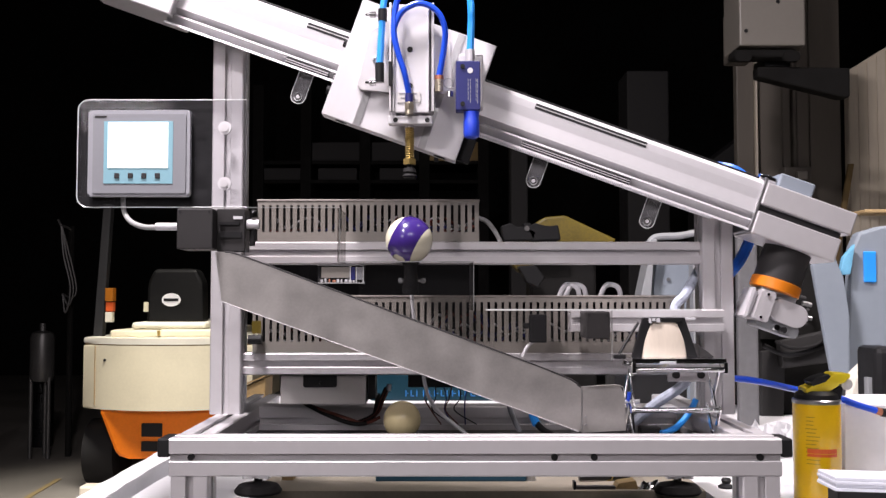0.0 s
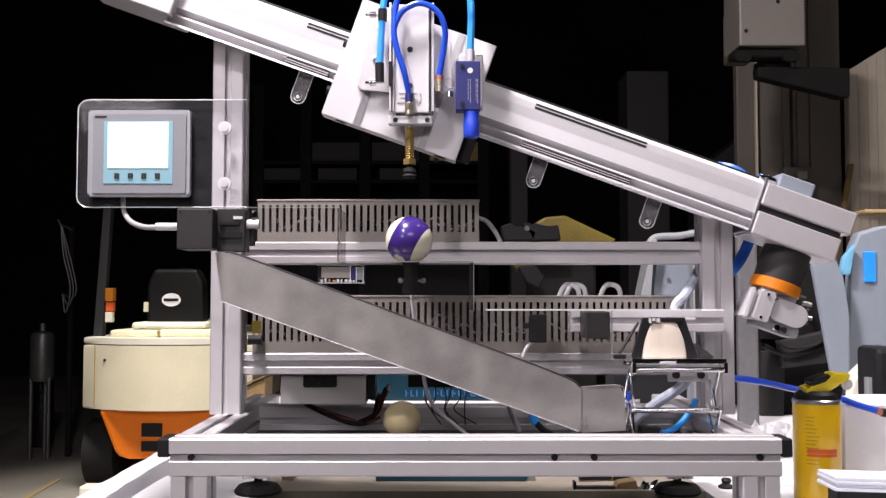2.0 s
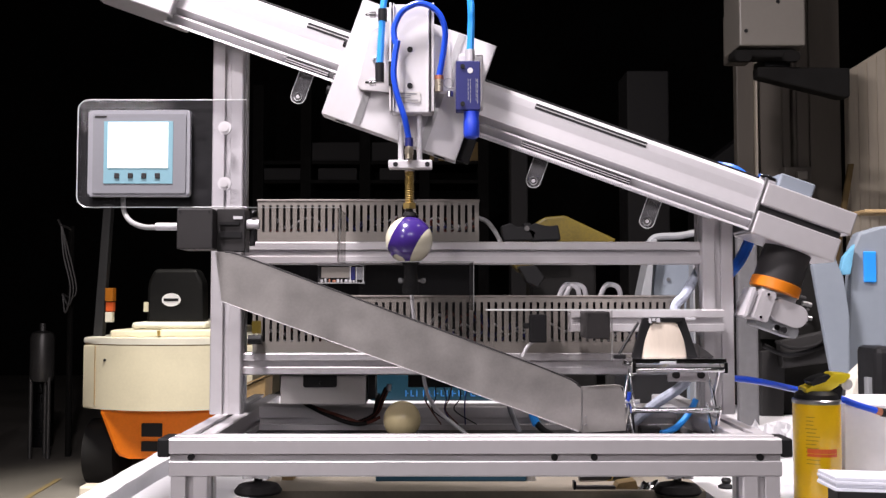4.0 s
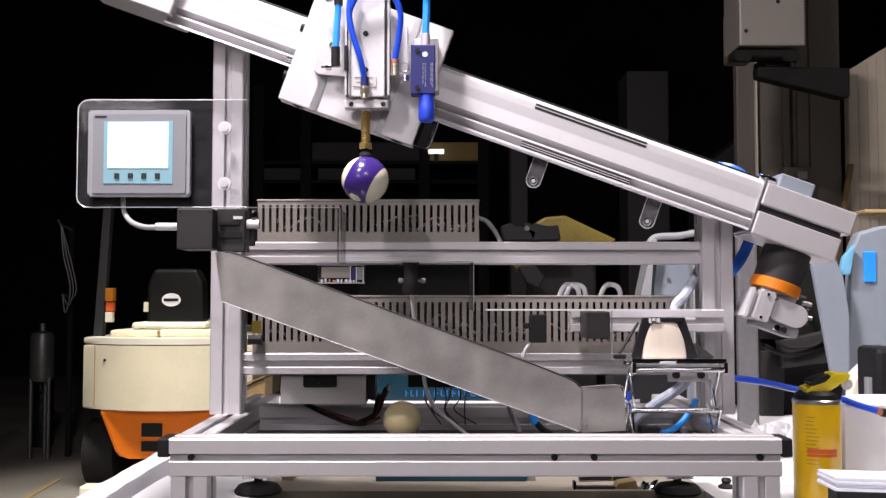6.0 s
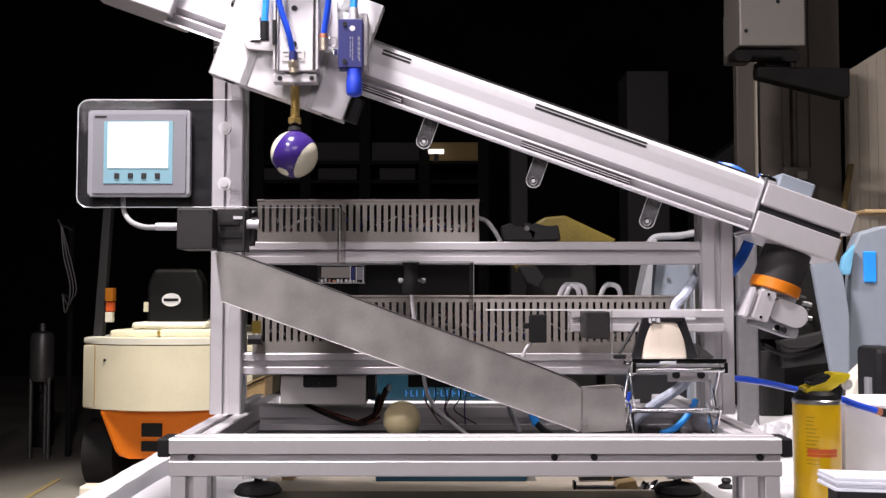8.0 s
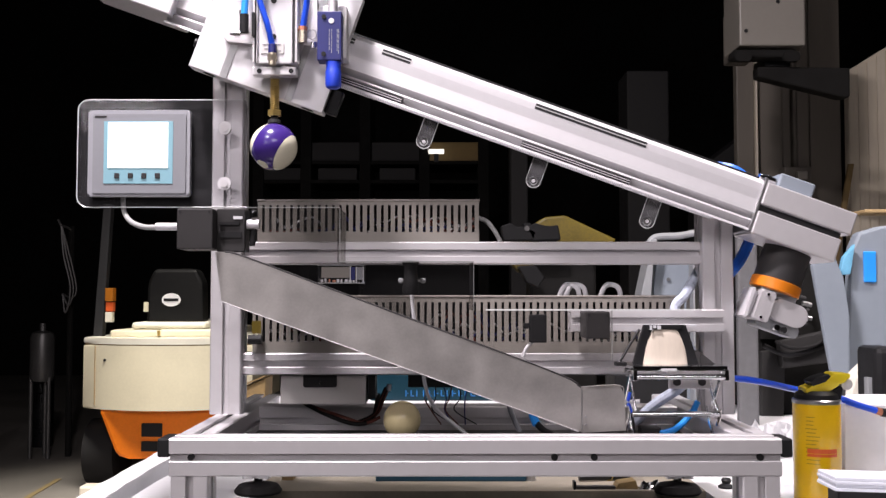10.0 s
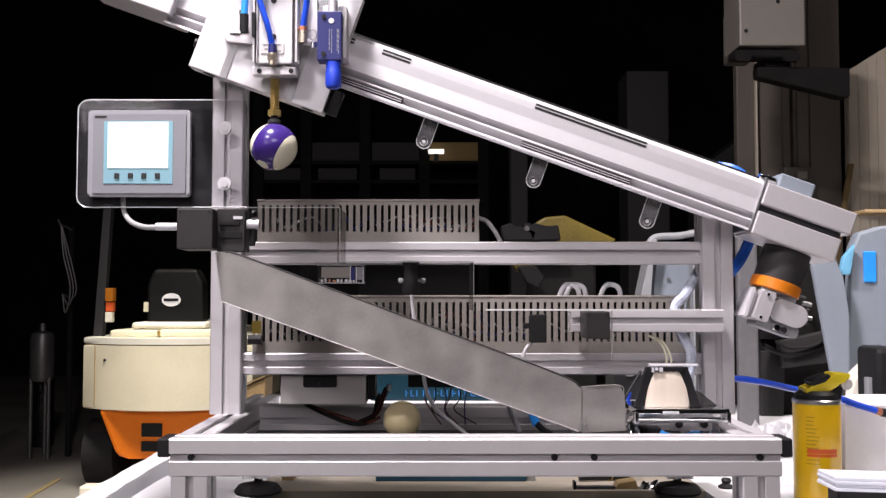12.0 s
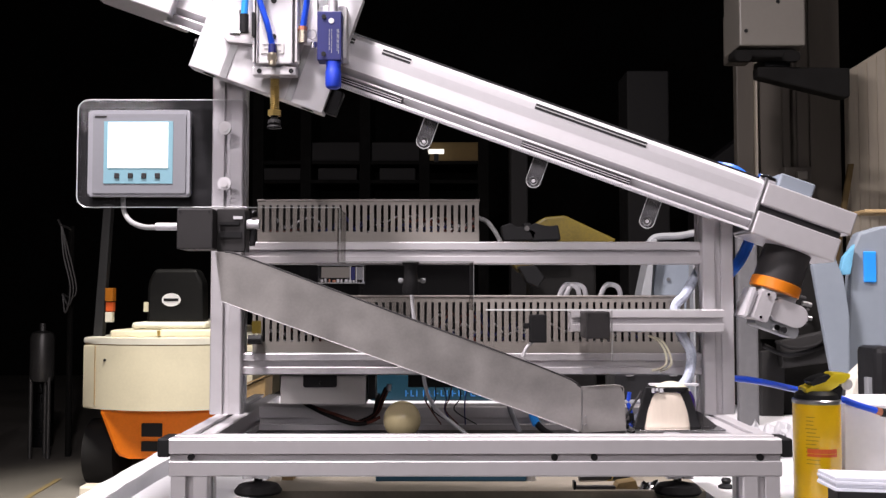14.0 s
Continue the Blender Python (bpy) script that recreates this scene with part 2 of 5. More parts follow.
def slotted(length, w, h, slot=0.008, deep=0.0055, sides="NESW"):
    """A T-slot bar along x from 0 to length, its section w (y) by h (z) round the axis."""
    def side(key, a, b):
        a, b = Vector(a), Vector(b)
        t = (b - a).normalized()
        n = Vector((-t.y, t.x))
        c = (a + b) / 2
        if key not in sides:
            return [a + t * 0.0015]
        s = slot / 2
        return [a + t * 0.0015, c - t * (s + 0.0005), c - t * s + n * 0.0005, c - t * s + n * 0.0035, c - t * (s + 0.005) + n * 0.0035,
                c - t * (s + 0.004) + n * deep, c + t * (s + 0.004) + n * deep, c + t * (s + 0.005) + n * 0.0035, c + t * s + n * 0.0035,
                c + t * s + n * 0.0005, c + t * (s + 0.0005), b - t * 0.0015]
    y, z = w / 2, h / 2
    ring = side("S", (-y, -z), (y, -z)) + side("E", (y, -z), (y, z)) + side("N", (y, z), (-y, z)) + side("W", (-y, z), (-y, -z))
    bm = bmesh.new()
    a = [bm.verts.new((0, p.x, p.y)) for p in ring]
    b = [bm.verts.new((length, p.x, p.y)) for p in ring]
    n = len(a)
    for i in range(n):
        bm.faces.new((a[i], a[(i + 1) % n], b[(i + 1) % n], b[i]))
    bm.faces.new(a)
    bm.faces.new(b)
    return bm


def bar_x(x0, x1, y, z, w=0.04, h=0.04, **k):
    bm = slotted(x1 - x0, w, h, **k)
    bmesh.ops.translate(bm, verts=bm.verts, vec=(x0, y, z))
    return bm


def bar_y(y0, y1, x, z, w=0.04, h=0.04):
    bm = slotted(y1 - y0, w, h)
    bmesh.ops.transform(bm, matrix=Matrix.Translation((x, y0, z)) @ Matrix.Rotation(radians(90), 4, "Z"), verts=bm.verts)
    return bm


def bar_z(z0, z1, x, y, w=0.04, h=0.04):
    bm = slotted(z1 - z0, w, h)
    bmesh.ops.transform(bm, matrix=Matrix.Translation((x, y, z0)) @ Matrix.Rotation(radians(-90), 4, "Y"), verts=bm.verts)
    return bm


# ---- hall ----
def hall():
    tagged(part("floor", box(-8, 6, -3, 13, -0.1, 0), CONCRETE), "worn grey concrete workshop floor", "floor", kind="structure")
    tagged(part("ceiling", box(-8, 6, -3, 13, 5.2, 5.4), UNLIT_DARK), "dark workshop ceiling", "ceiling", kind="structure")
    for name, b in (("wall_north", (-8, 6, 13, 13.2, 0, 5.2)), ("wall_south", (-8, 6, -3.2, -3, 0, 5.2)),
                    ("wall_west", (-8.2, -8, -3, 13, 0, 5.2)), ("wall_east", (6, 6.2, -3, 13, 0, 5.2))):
        tagged(part(name, box(*b), UNLIT_DARK), "dark unlit workshop wall", "wall", kind="structure")
    line = part("floor_line", box(-0.016, 0.016, -0.9, 0.65, 0.001, 0.005), LINE_YELLOW)
    line.matrix_world = pose(-2.23, 5.1, 0, 0, 0, 4)
    tagged(line, "faded yellow painted line on the floor", "floor marking", kind="structure")


hall()


def table():
    t = thing("work_table", (0.15, 1.8, 0), "large work table covered with a white sheet", "table")
    part("tabletop", box(-0.555, 0.95, 0.96, 2.72, 0.755, 0.782, 0.003), MACHINE_GREY, t)
    rng = random.Random(11)
    outline = [(-0.285, 1.0), (-0.285, 1.66), (0.40, 1.66), (0.40, 1.0), (0.93, 1.0)]
    outline += [(0.93 + rng.uniform(-0.02, 0.02), 1.2 + 0.1 * i) for i in range(15)]
    outline += [(0.85 - 0.1 * i, 2.72 + rng.uniform(-0.015, 0.015)) for i in range(14)]
    outline += [(-0.455 + rng.uniform(-0.008, 0.008), 2.65 - 0.1 * i) for i in range(17)]
    bm = prism([(x, -y) for x, y in outline], 0.7821, 0.8)
    bmesh.ops.rotate(bm, verts=bm.verts, matrix=Matrix.Rotation(radians(90), 3, "X"))
    part("cover_sheet", bm, WHITE_SHEET, t, "white sheet with ragged edges lying on the table")
    part("underlay", box(-0.2845, 0.3995, 1.476, 1.6595, 0.7822, 0.8), UNDERLAY, t, "beige card underlay")
    for x in (-0.45, 0.86):
        for y in (1.05, 2.6):
            part("leg", box(x - 0.03, x + 0.03, y - 0.03, y + 0.03, 0, 0.755, 0.003), MACHINE_GREY, t)


table()


def foam_strip():
    t = thing("foam_strip", (-0.525, 2.0, 0.782), "torn white foam strip lying along the table edge", "foam strip")
    rng = random.Random(8)
    left = [(-0.5195 - 0.00012 * max(0, i - 5) ** 2 + rng.uniform(-0.002, 0.002) * (1 if i < 9 else 3), 1.36 + 0.055 * i) for i in range(19)]
    right = [(x + 0.04, y) for x, y in left]
    bm = prism([(x, -y) for x, y in left + right[::-1]], 0.7821, 0.812, bevel=0.002)
    bmesh.ops.rotate(bm, verts=bm.verts, matrix=Matrix.Rotation(radians(90), 3, "X"))
    part("foam", bm, WHITE_SHEET, t)
    part("cream_end", box(-0.548, -0.5215, 1.46, 1.49, 0.7822, 0.810, 0.003), CREAM, t, "cream coloured end piece")


foam_strip()

# ---- machine frame ----
BASE_L, BASE_R = -0.2915, 0.3605
FRONT, BACK = 1.03, 1.485
TOP = 0.9457
POST_Y = 1.256
POST_L, POST_R = -0.2790, 0.3540
SLOPE = radians(19.75)


def machine_frame():
    f = thing("machine_frame", (0.03, 1.24, 0.8), "aluminium T-slot profile machine frame standing on the white table", "frame")
    z = TOP - 0.02
    part("front_rail", bar_x(BASE_L, BASE_R, FRONT + 0.02, z), ALU, f)
    part("back_rail", bar_x(BASE_L + 0.04, BASE_R - 0.04, 1.343, z), ALU, f)
    for x in (BASE_L + 0.02, BASE_R - 0.02):
        part("side_rail", bar_y(FRONT + 0.04, BACK, x, z), ALU, f)
    for x0, x1 in ((BASE_L - 0.013, BASE_L), (BASE_R, BASE_R + 0.012)):
        part("end_cap", box(x0, x1, FRONT + 0.001, FRONT + 0.039, TOP - 0.02, TOP, 0.002), BLACK, f, "black plastic end cap")
    for x in (BASE_L + 0.022, BASE_R - 0.022):
        for y in (FRONT + 0.02, BACK - 0.02):
            x = x if y < 1.2 else (POST_L if x < 0 else POST_R)
            part("leg", bar_z(0.824, TOP - 0.04, x, y), ALU, f)
            foot = part("levelling_foot", turned([(0.034, 0.8), (0.036, 0.804), (0.03, 0.812), (0.012, 0.816), (0.006, 0.818), (0.006, 0.826)], (x, y, 0)), RUBBER, f, "black rubber levelling foot", smooth=True)
    part("base_panel", box(BASE_L + 0.04, BASE_R - 0.04, FRONT + 0.04, 1.323, TOP - 0.036, TOP - 0.032), GUNMETAL, f, "dark base panel")
    part("left_post", bar_z(TOP, 1.4305, POST_L, POST_Y), ALU, f)
    part("right_post", bar_z(TOP, 1.2078, POST_R, POST_Y), ALU, f)
    for py0, py1 in ((1.1381, 1.1674), (0.9952, 1.0235)):
        part("cross_rail", bar_x(POST_L + 0.02, POST_R - 0.02, 1.26, (py0 + py1) / 2, 0.03, py1 - py0), ALU, f)
    part("short_rail", bar_x(0.1597, POST_R - 0.004, 1.215, 1.0662, 0.03, 0.028), ALU, f)
    for px in (-0.2687, 0.1189, 0.1613, 0.3384):
        part("slot_screw", rod((px, FRONT + 0.002, z), (px, FRONT + 0.007, z), 0.0036, 12), BLACK, f, "black socket screw in the slot")


machine_frame()


def along(x, z, y, turn=SLOPE):
    """The pose of a part on the sloping beam: its x runs down the slope."""
    return Matrix.Translation((x, y, z)) @ Matrix.Rotation(turn, 4, "Y")


BX, BZ = 0.0825, 1.3209


def linear_axis():
    a = thing("linear_axis", (BX, 1.24, BZ), "sloping aluminium linear axis beam on two posts", "linear axis")
    m = along(BX, BZ, 1.2)
    half = 0.0352
    # section from the top edge down: (height, depth)
    low = -0.0318
    sec = [(half, 0.006), (half - 0.005, 0.0005), (half - 0.0065, 0), (half - 0.0145, 0), (0.0085, 0.0009), (0.008, 0.0009), (-0.0085, 0),
           (-0.0090, 0.0008), (-0.0165, 0.0115), (-0.0168, 0.003), (-0.0195, 0), (-0.0202, 0.0005), (-0.0206, 0.0015), (low + 0.003, 0.0125),
           (low + 0.0028, 0.001), (low, 0), (low, 0.004), (low + 0.0125, 0.07), (half, 0.07)]
    bm = bmesh.new()
    x0, x1 = -0.4518, 0.3289
    r0 = [bm.verts.new((x0, y, z)) for z, y in sec]
    r1 = [bm.verts.new((x1, y, z)) for z, y in sec]
    n = len(sec)
    for i in range(n):
        bm.faces.new((r0[i], r0[(i + 1) % n], r1[(i + 1) % n], r1[i]))
    bm.faces.new(r0), bm.faces.new(r1)
    bmesh.ops.transform(bm, matrix=m, verts=bm.verts)
    part("beam", bm, ALU_WHITE, a)
    for s0, s1, z0 in ((-0.1779, -0.1398, 0.0258), (-0.2788, -0.2153, 0.0258), (0.0268, 0.1751, 0.0258),
                       (-0.2259, -0.1341, -0.0248), (-0.2894, -0.2329, -0.0248), (0.0261, 0.1708, -0.0248)):
        y0 = -0.0004 if z0 > 0 else 0.001
        part("slot_cover", box(s0, s1, y0, 0.006, z0 - 0.0036, z0 + 0.0036, m=m), SLOT, a, "black slot cover strip")
        for k in ((0,) if z0 > 0 else (-0.0014, 0.0014)):
            part("slot_lip", box(s0, s1, y0 - 0.0006, y0 + 0.001, z0 + k - 0.0005, z0 + k + 0.0005, m=m), ALU, a)
    part("top_belt", box(x0, x1, 0.02, 0.06, half, half + 0.006, 0.001, m=m), BLACK, a, "black cover band along the top")
    part("scale_strip", box(-0.2118, 0.2824, -0.0008, 0.004, low - 0.003, low - 0.0002, m=m), ALU, a, "fine engraved scale strip")
    bm = bmesh.new()
    for i in range(206):
        s = -0.2106 + 0.0024 * i
        box(s, s + 0.001, -0.0012, -0.0007, low - 0.0031, low - (0.0004 if i % 5 else -0.0004), bm=bm)
    bmesh.ops.transform(bm, matrix=m, verts=bm.verts)
    part("scale_marks", bm, PANEL_GREY, a, "fine graduation marks")
    part("upper_end_block", box(-0.5647, -0.4433, -0.012, 0.075, -0.0235, 0.05, 0.002, m=m), ALU, a, "pale end block")
    part("lower_end_plate", box(x1, x1 + 0.004, -0.003, 0.074, low - 0.001, half + 0.003, 0.001, m=m), STEEL, a)
    d = part("drive_block", box(x1 + 0.004, 0.4518, -0.004, 0.07, 0.004, half - 0.002, 0.002, m=m), ALU, a)
    part("drive_block", box(x1 + 0.004, 0.4433, -0.004, 0.07, low - 0.003, -0.0045, 0.002, m=m), ALU, a)
    part("block_core", box(x1 + 0.006, 0.4419, 0.004, 0.068, -0.0046, 0.0041, m=m), SLOT, a)
    part("cover_box", box(0.3494, 0.3953, 0.01, 0.06, half - 0.0021, half + 0.018, 0.002, m=m), MACHINE_BLUE, a, "small blue-grey cover box")
    for s, r in ((0.326, 0.0042), (0.333, 0.0055), (0.341, 0.0042)):
        part("fitting", rod(m @ Vector((s, 0.02, half + 0.0065)), m @ Vector((s + 0.0075, 0.02, half + 0.0065)), r, 14), CHROME, a, smooth=True)
    for s in (-0.2612, -0.0911, 0.0565, 0.2089):
        o = rounded(s - 0.0095, s + 0.0095, low - 0.0395, low + 0.012, 0.009)
        bm = prism(o, 0.012, 0.015, bevel=0.0006)
        bmesh.ops.transform(bm, matrix=m, verts=bm.verts)
        tab = part("sensor_tab", bm, HAZY, a, "clear plastic tab with a screw")
        tab.visible_shadow = False
        ring = [m @ Vector((s + 0.0048 * math.cos(k * math.pi / 8), 0.0112, low - 0.031 + 0.0048 * math.sin(k * math.pi / 8))) for k in range(17)]
        part("washer", hose(ring, 0.0008, 5, 1), STEEL, tab, smooth=True)
        part("screw", rod(m @ Vector((s, 0.0095, low - 0.031)), m @ Vector((s, 0.018, low - 0.031)), 0.0024, 14), ALU, tab)
        rim = [m @ Vector((u, 0.0118, v)) for u, v in o[13:] + o[:1]]
        part("polished_edge", hose(rim, 0.0005, 5, 1), ACRYLIC_EDGE, tab)


linear_axis()


def drive_motor():
    t = thing("drive_motor", (0.4319, 1.235, 1.1646), "black electric motor with an orange ring under the beam", "motor")
    m = along(0.4462, 1.1632, 1.235)
    g = lambda n: n * 1.22 / 1700
    part("motor_body", rod(m @ Vector((0, 0, g(5))), m @ Vector((0, 0, -g(72))), g(42), 32), GUNMETAL, t, smooth=True)
    part("cap_plate", box(-g(46), g(46), -0.034, 0.034, -g(12), g(2), 0.001, m=m), SLOT_BLACK, t)
    part("orange_ring", turned([(g(41), -g(70)), (g(44), -g(72)), (g(44), -g(89)), (g(42), -g(91))], (0, 0, 0), seg=40), RING, t, "orange ring", at=(0, 0, 0), smooth=True).matrix_local = Matrix.Translation(-ORIGIN[t]) @ m

    def block(u0, u1, w0, w1, y0, y1, r):
        bm = prism(rounded(g(u0), g(u1), -g(w1), -g(w0), g(r)), y0, y1, bevel=0.0012)
        bmesh.ops.transform(bm, matrix=m, verts=bm.verts)
        return bm
    part("neck", block(-30, 34, 88, 104, -0.02, 0.02, 3), MACHINE_GREY, t)
    part("encoder_housing", block(-8, 62, 101, 141, -0.024, 0.024, 19), ALU, t, "grey die-cast housing with a rounded end")
    part("housing_step", block(-31, -5, 95, 150, -0.028, 0.02, 4), ALU, t, smooth=True)
    part("lower_cover", block(-20, 58, 138, 159, -0.016, 0.02, 6), MACHINE_GREY, t)
    part("flange", block(-45, -40, 97, 152, -0.022, 0.02, 2), ALU_WHITE, t)
    part("flange_neck", block(-41, -30, 102, 146, -0.014, 0.014, 2), STEEL, t)
    for u, w, r in ((12, 152, 0.0036), (25, 152, 0.004), (-20, 102, 0.0018), (-20, 144, 0.0018)):
        part("screw", rod(m @ Vector((g(u), -0.031, -g(w))), m @ Vector((g(u), -0.012, -g(w))), r, 12), BLACK if u == 25 else CHROME, t)


drive_motor()


# ---- wiring ducts ----
def wiring_duct(px0, px1, z0, z1, za, zb, y, step):
    t = thing("wiring_duct", ((px0 + px1) / 2, y, z0), "grey slotted plastic wiring duct on a cross rail", "wiring duct", "wiring ducts")
    bm = box(px0, px1, y, y + 0.002, z0, za)
    box(px0, px1, y, y + 0.002, zb, z1 - 0.003, bm=bm)
    n = int((px1 - px0) / step)
    pad = (px1 - px0 - n * step) / 2
    for i in range(n + 1):
        c = px0 + pad + i * step
        a, b = max(px0, c - step * 0.31), min(px1, c + step * 0.31)
        box(a, b, y, y + 0.002, za, zb, bm=bm)
    part("front_wall", bm, DUCT, t)
    part("lid", box(px0 - 0.001, px1 + 0.001, y - 0.001, y + 0.04, z1 - 0.003, z1, 0.001), DUCT, t)
    part("bottom", box(px0, px1, y + 0.002, y + 0.04, z0, z0 + 0.002), DUCT, t)
    # rear wall coloured dark to give the shade behind the slots
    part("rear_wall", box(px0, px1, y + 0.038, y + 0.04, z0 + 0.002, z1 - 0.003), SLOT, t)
    rng = random.Random(int(px1 * 1000))
    for k in range(26 if px1 < 0.1 else 64):
        a = px0 + 0.01 + (px1 - px0 - 0.07) * rng.random()
        n = 5
        pts = [(min(px1 - 0.004, a + 0.017 * i), y + 0.006 + 0.014 * rng.random(), z0 + 0.01 + (z1 - z0 - 0.03) * (rng.random() if k % 3 else 0.15 * rng.random())) for i in range(n)]
        part("wire", hose(pts, rng.uniform(0.0012, 0.0022), 5, 5), (BLACK, WHITE_HOSE, SENSOR_BLUE, GREY_CABLE, BLACK, BROWN_WIRE)[k % 6], t, "loose wire inside the duct", smooth=True)


wiring_duct(-0.2412, 0.0469, 1.1674, 1.2226, 1.1799, 1.2152, 1.246, 0.0091)
wiring_duct(-0.2463, 0.3195, 1.0235, 1.0978, 1.038, 1.089, 1.246, 0.0091)


# ---- chute ----
def chute():
    t = thing("ball_chute", (-0.029, 1.15, TOP), "galvanised sheet metal ball chute sloping down to the base", "chute")
    y0, y1 = 1.115, 1.196
    side = [(-0.2646, 1.1485), (-0.2534, 1.1485), (-0.2258, 1.1413), (0.1312, 1.0081), (0.1488, 0.9996), (0.1604, 0.9906),
            (0.1621, 0.9414), (0.1549, 0.942), (-0.2567, 1.0915)]
    part("front_side", prism(side, y0, y0 + 0.0015), SHEET, t)
    part("rear_side", prism([(x, z - (0.02 if i in (0, 1, 2, 3, 4, 5) else 0)) for i, (x, z) in enumerate(side)], y1 - 0.0015, y1), SHEET, t)
    fl = [(-0.2568, 1.0928), (0.1601, 0.9427), (0.1601, 0.941), (-0.2567, 1.0912)]
    part("chute_floor", prism(fl, y0 + 0.0016, y1 - 0.0016), SHEET, t)
    e = [(0.1587, 0.9934), (0.2036, 0.9947), (0.2087, 0.9831), (0.2097, 0.9431), (0.1597, 0.9405)]
    part("end_pocket", prism(e, y0 - 0.004, y0 - 0.0025), SHEET, t, "bent sheet pocket at the foot of the chute")
    part("pocket_back", prism([(x, z if z < 0.96 else z - 0.016) for x, z in e], y1 + 0.0005, y1 + 0.002), SHEET, t)
    part("pocket_floor", prism([(0.1597, 0.9424), (0.2090, 0.9444), (0.2090, 0.9431), (0.1597, 0.9405)], y0 - 0.002, y1), SHEET, t)
    part("bottom_hem", hose([(-0.2561, 1.1145, 1.0908), (-0.0548, 1.1145, 1.0179), (0.1562, 1.1145, 0.9414)], 0.0005, 6, 2), ALU, t, "bright folded lower edge")
    # thin dark line following the upper edge
    part("top_dark_line", hose([(-0.2534, 1.1155, 1.1485), (-0.2258, 1.1155, 1.1413), (-0.0471, 1.1155, 1.0745), (0.1312, 1.1155, 1.0081), (0.1591, 1.1155, 0.9918)], 0.0011, 6, 4), GUNMETAL, t, "thin dark line along the upper edge")
    part("pocket_hem", hose([(0.1665, 1.1105, 0.9934), (0.2030, 1.1105, 0.9947), (0.2081, 1.1105, 0.9818), (0.2097, 1.1105, 0.9444)], 0.0005, 6, 4), SHEET, t)
    for zz in (0.9586, 0.9495):
        part("rivet", rod((0.1637, y0 - 0.0055, zz), (0.1637, y0 - 0.004, zz), 0.0014, 8), STEEL, t)
    part("pocket_seam", box(0.1590, 0.1602, y0 - 0.0046, y0 - 0.004, 0.944, 0.990), STEEL, t)


chute()


# ---- clear panel ----
def clear_panel():
    t = thing("acrylic_guard", (-0.1218, 1.13, 1.0207), "stepped clear acrylic guard panel with cut edges", "guard panel")
    y = 1.127
    o = [(-0.2713, 1.201), (-0.1217, 1.201), (-0.1214, 1.1371), (0.0358, 1.1371), (0.0357, 1.0802), (0.1978, 1.0802),
         (0.1974, 1.0209), (0.0911, 1.0209), (-0.2282, 1.1411), (-0.2707, 1.1504)]
    part("sheet", prism(o, y, y + 0.003), ACRYLIC, t, "clear acrylic front sheet").visible_shadow = False
    w = 0.0008
    for a, b in ((o[0], o[1]), (o[2], o[3])):
        part("cut_edge", box(a[0], b[0], y - 0.0002, y + 0.0032, a[1], a[1] + w), GUARD_EDGE, t, "cut edge")
    for a, b in ((o[1], o[2]), (o[3], o[4]), (o[5], o[6])):
        part("cut_edge", box(a[0], a[0] + w * 0.7, y - 0.0002, y + 0.0032, b[1], a[1]), GUARD_EDGE, t, "cut edge")
    for a, b in ((o[1], o[2]), (o[3], o[4])):
        part("return_sheet", box(a[0] - 0.003, a[0], y + 0.0035, 1.2, b[1], a[1] - 0.0005), RETURN, t, "clear acrylic return").visible_shadow = False
    part("ledge", box(0.0531, 0.3186, 1.185, 1.196, 1.0791, 1.0808), ACRYLIC_EDGE, t).visible_shadow = False


clear_panel()


def stop_block(x0, x1, z0, z1, y0, y1, label):
    t = thing("sensor_block", ((x0 + x1) / 2, y0, z0), label, "sensor")
    part("housing", box(x0, x1, y0, y1, z0, z1, 0.0015), GUNMETAL, t)
    for s in (x0 + 0.004, x1 - 0.004):
        part("cover_screw", rod((s, y0 - 0.0004, z1 - 0.004), (s, y0 + 0.002, z1 - 0.004), 0.0014, 10), BLACK, t)
    return t


b = stop_block(-0.3057, -0.2643, 1.1511, 1.1979, 1.1, 1.15, "dark grey sensor block with a bracket beside the post")
part("bracket", box(-0.2645, -0.2318, 1.12, 1.15, 1.1492, 1.1992, 0.001), GUNMETAL, b)
part("bracket_slot", box(-0.2610, -0.2348, 1.118, 1.122, 1.1653, 1.1719), BLACK, b)
part("bright_tab", box(-0.2448, -0.2343, 1.1185, 1.1202, 1.187, 1.1903), WHITE_HOSE, b)
part("bracket_slot", box(-0.2610, -0.2380, 1.118, 1.122, 1.1800, 1.1835), BLACK, b)
part("knob", rod((-0.2165, 1.13, 1.1815), (-0.2310, 1.13, 1.1815), 0.0058, 18), WHITE_HOSE, b, "white clamp knob", smooth=True)
part("knob_cap", turned([(0.002, 1.1985), (0.0048, 1.1965), (0.0052, 1.1900), (0.004, 1.1868)], (-0.2225, 1.13, 0), seg=18), CHROME, b, smooth=True)
part("knob_stem", rod((-0.2225, 1.131, 1.1765), (-0.2250, 1.131, 1.1560), 0.0034, 12), BLACK, b)
part("cable_gland", rod((-0.3367, 1.125, 1.1785), (-0.3116, 1.125, 1.1785), 0.0045), WHITE_HOSE, b)
stop_block(0.1707, 0.1996, 1.0461, 1.0784, 1.15, 1.2, "dark grey sensor block on the short rail")
dark = stop_block(0.1081, 0.1294, 1.0389, 1.074, 1.2, 1.215, "small black sensor behind the clear guard")
for o in dark.children:
    o.data.materials[0] = BLACK
part("side_tab", box(0.1000, 0.1084, 1.2, 1.212, 1.0564, 1.0634, 0.001), BLACK, dark)
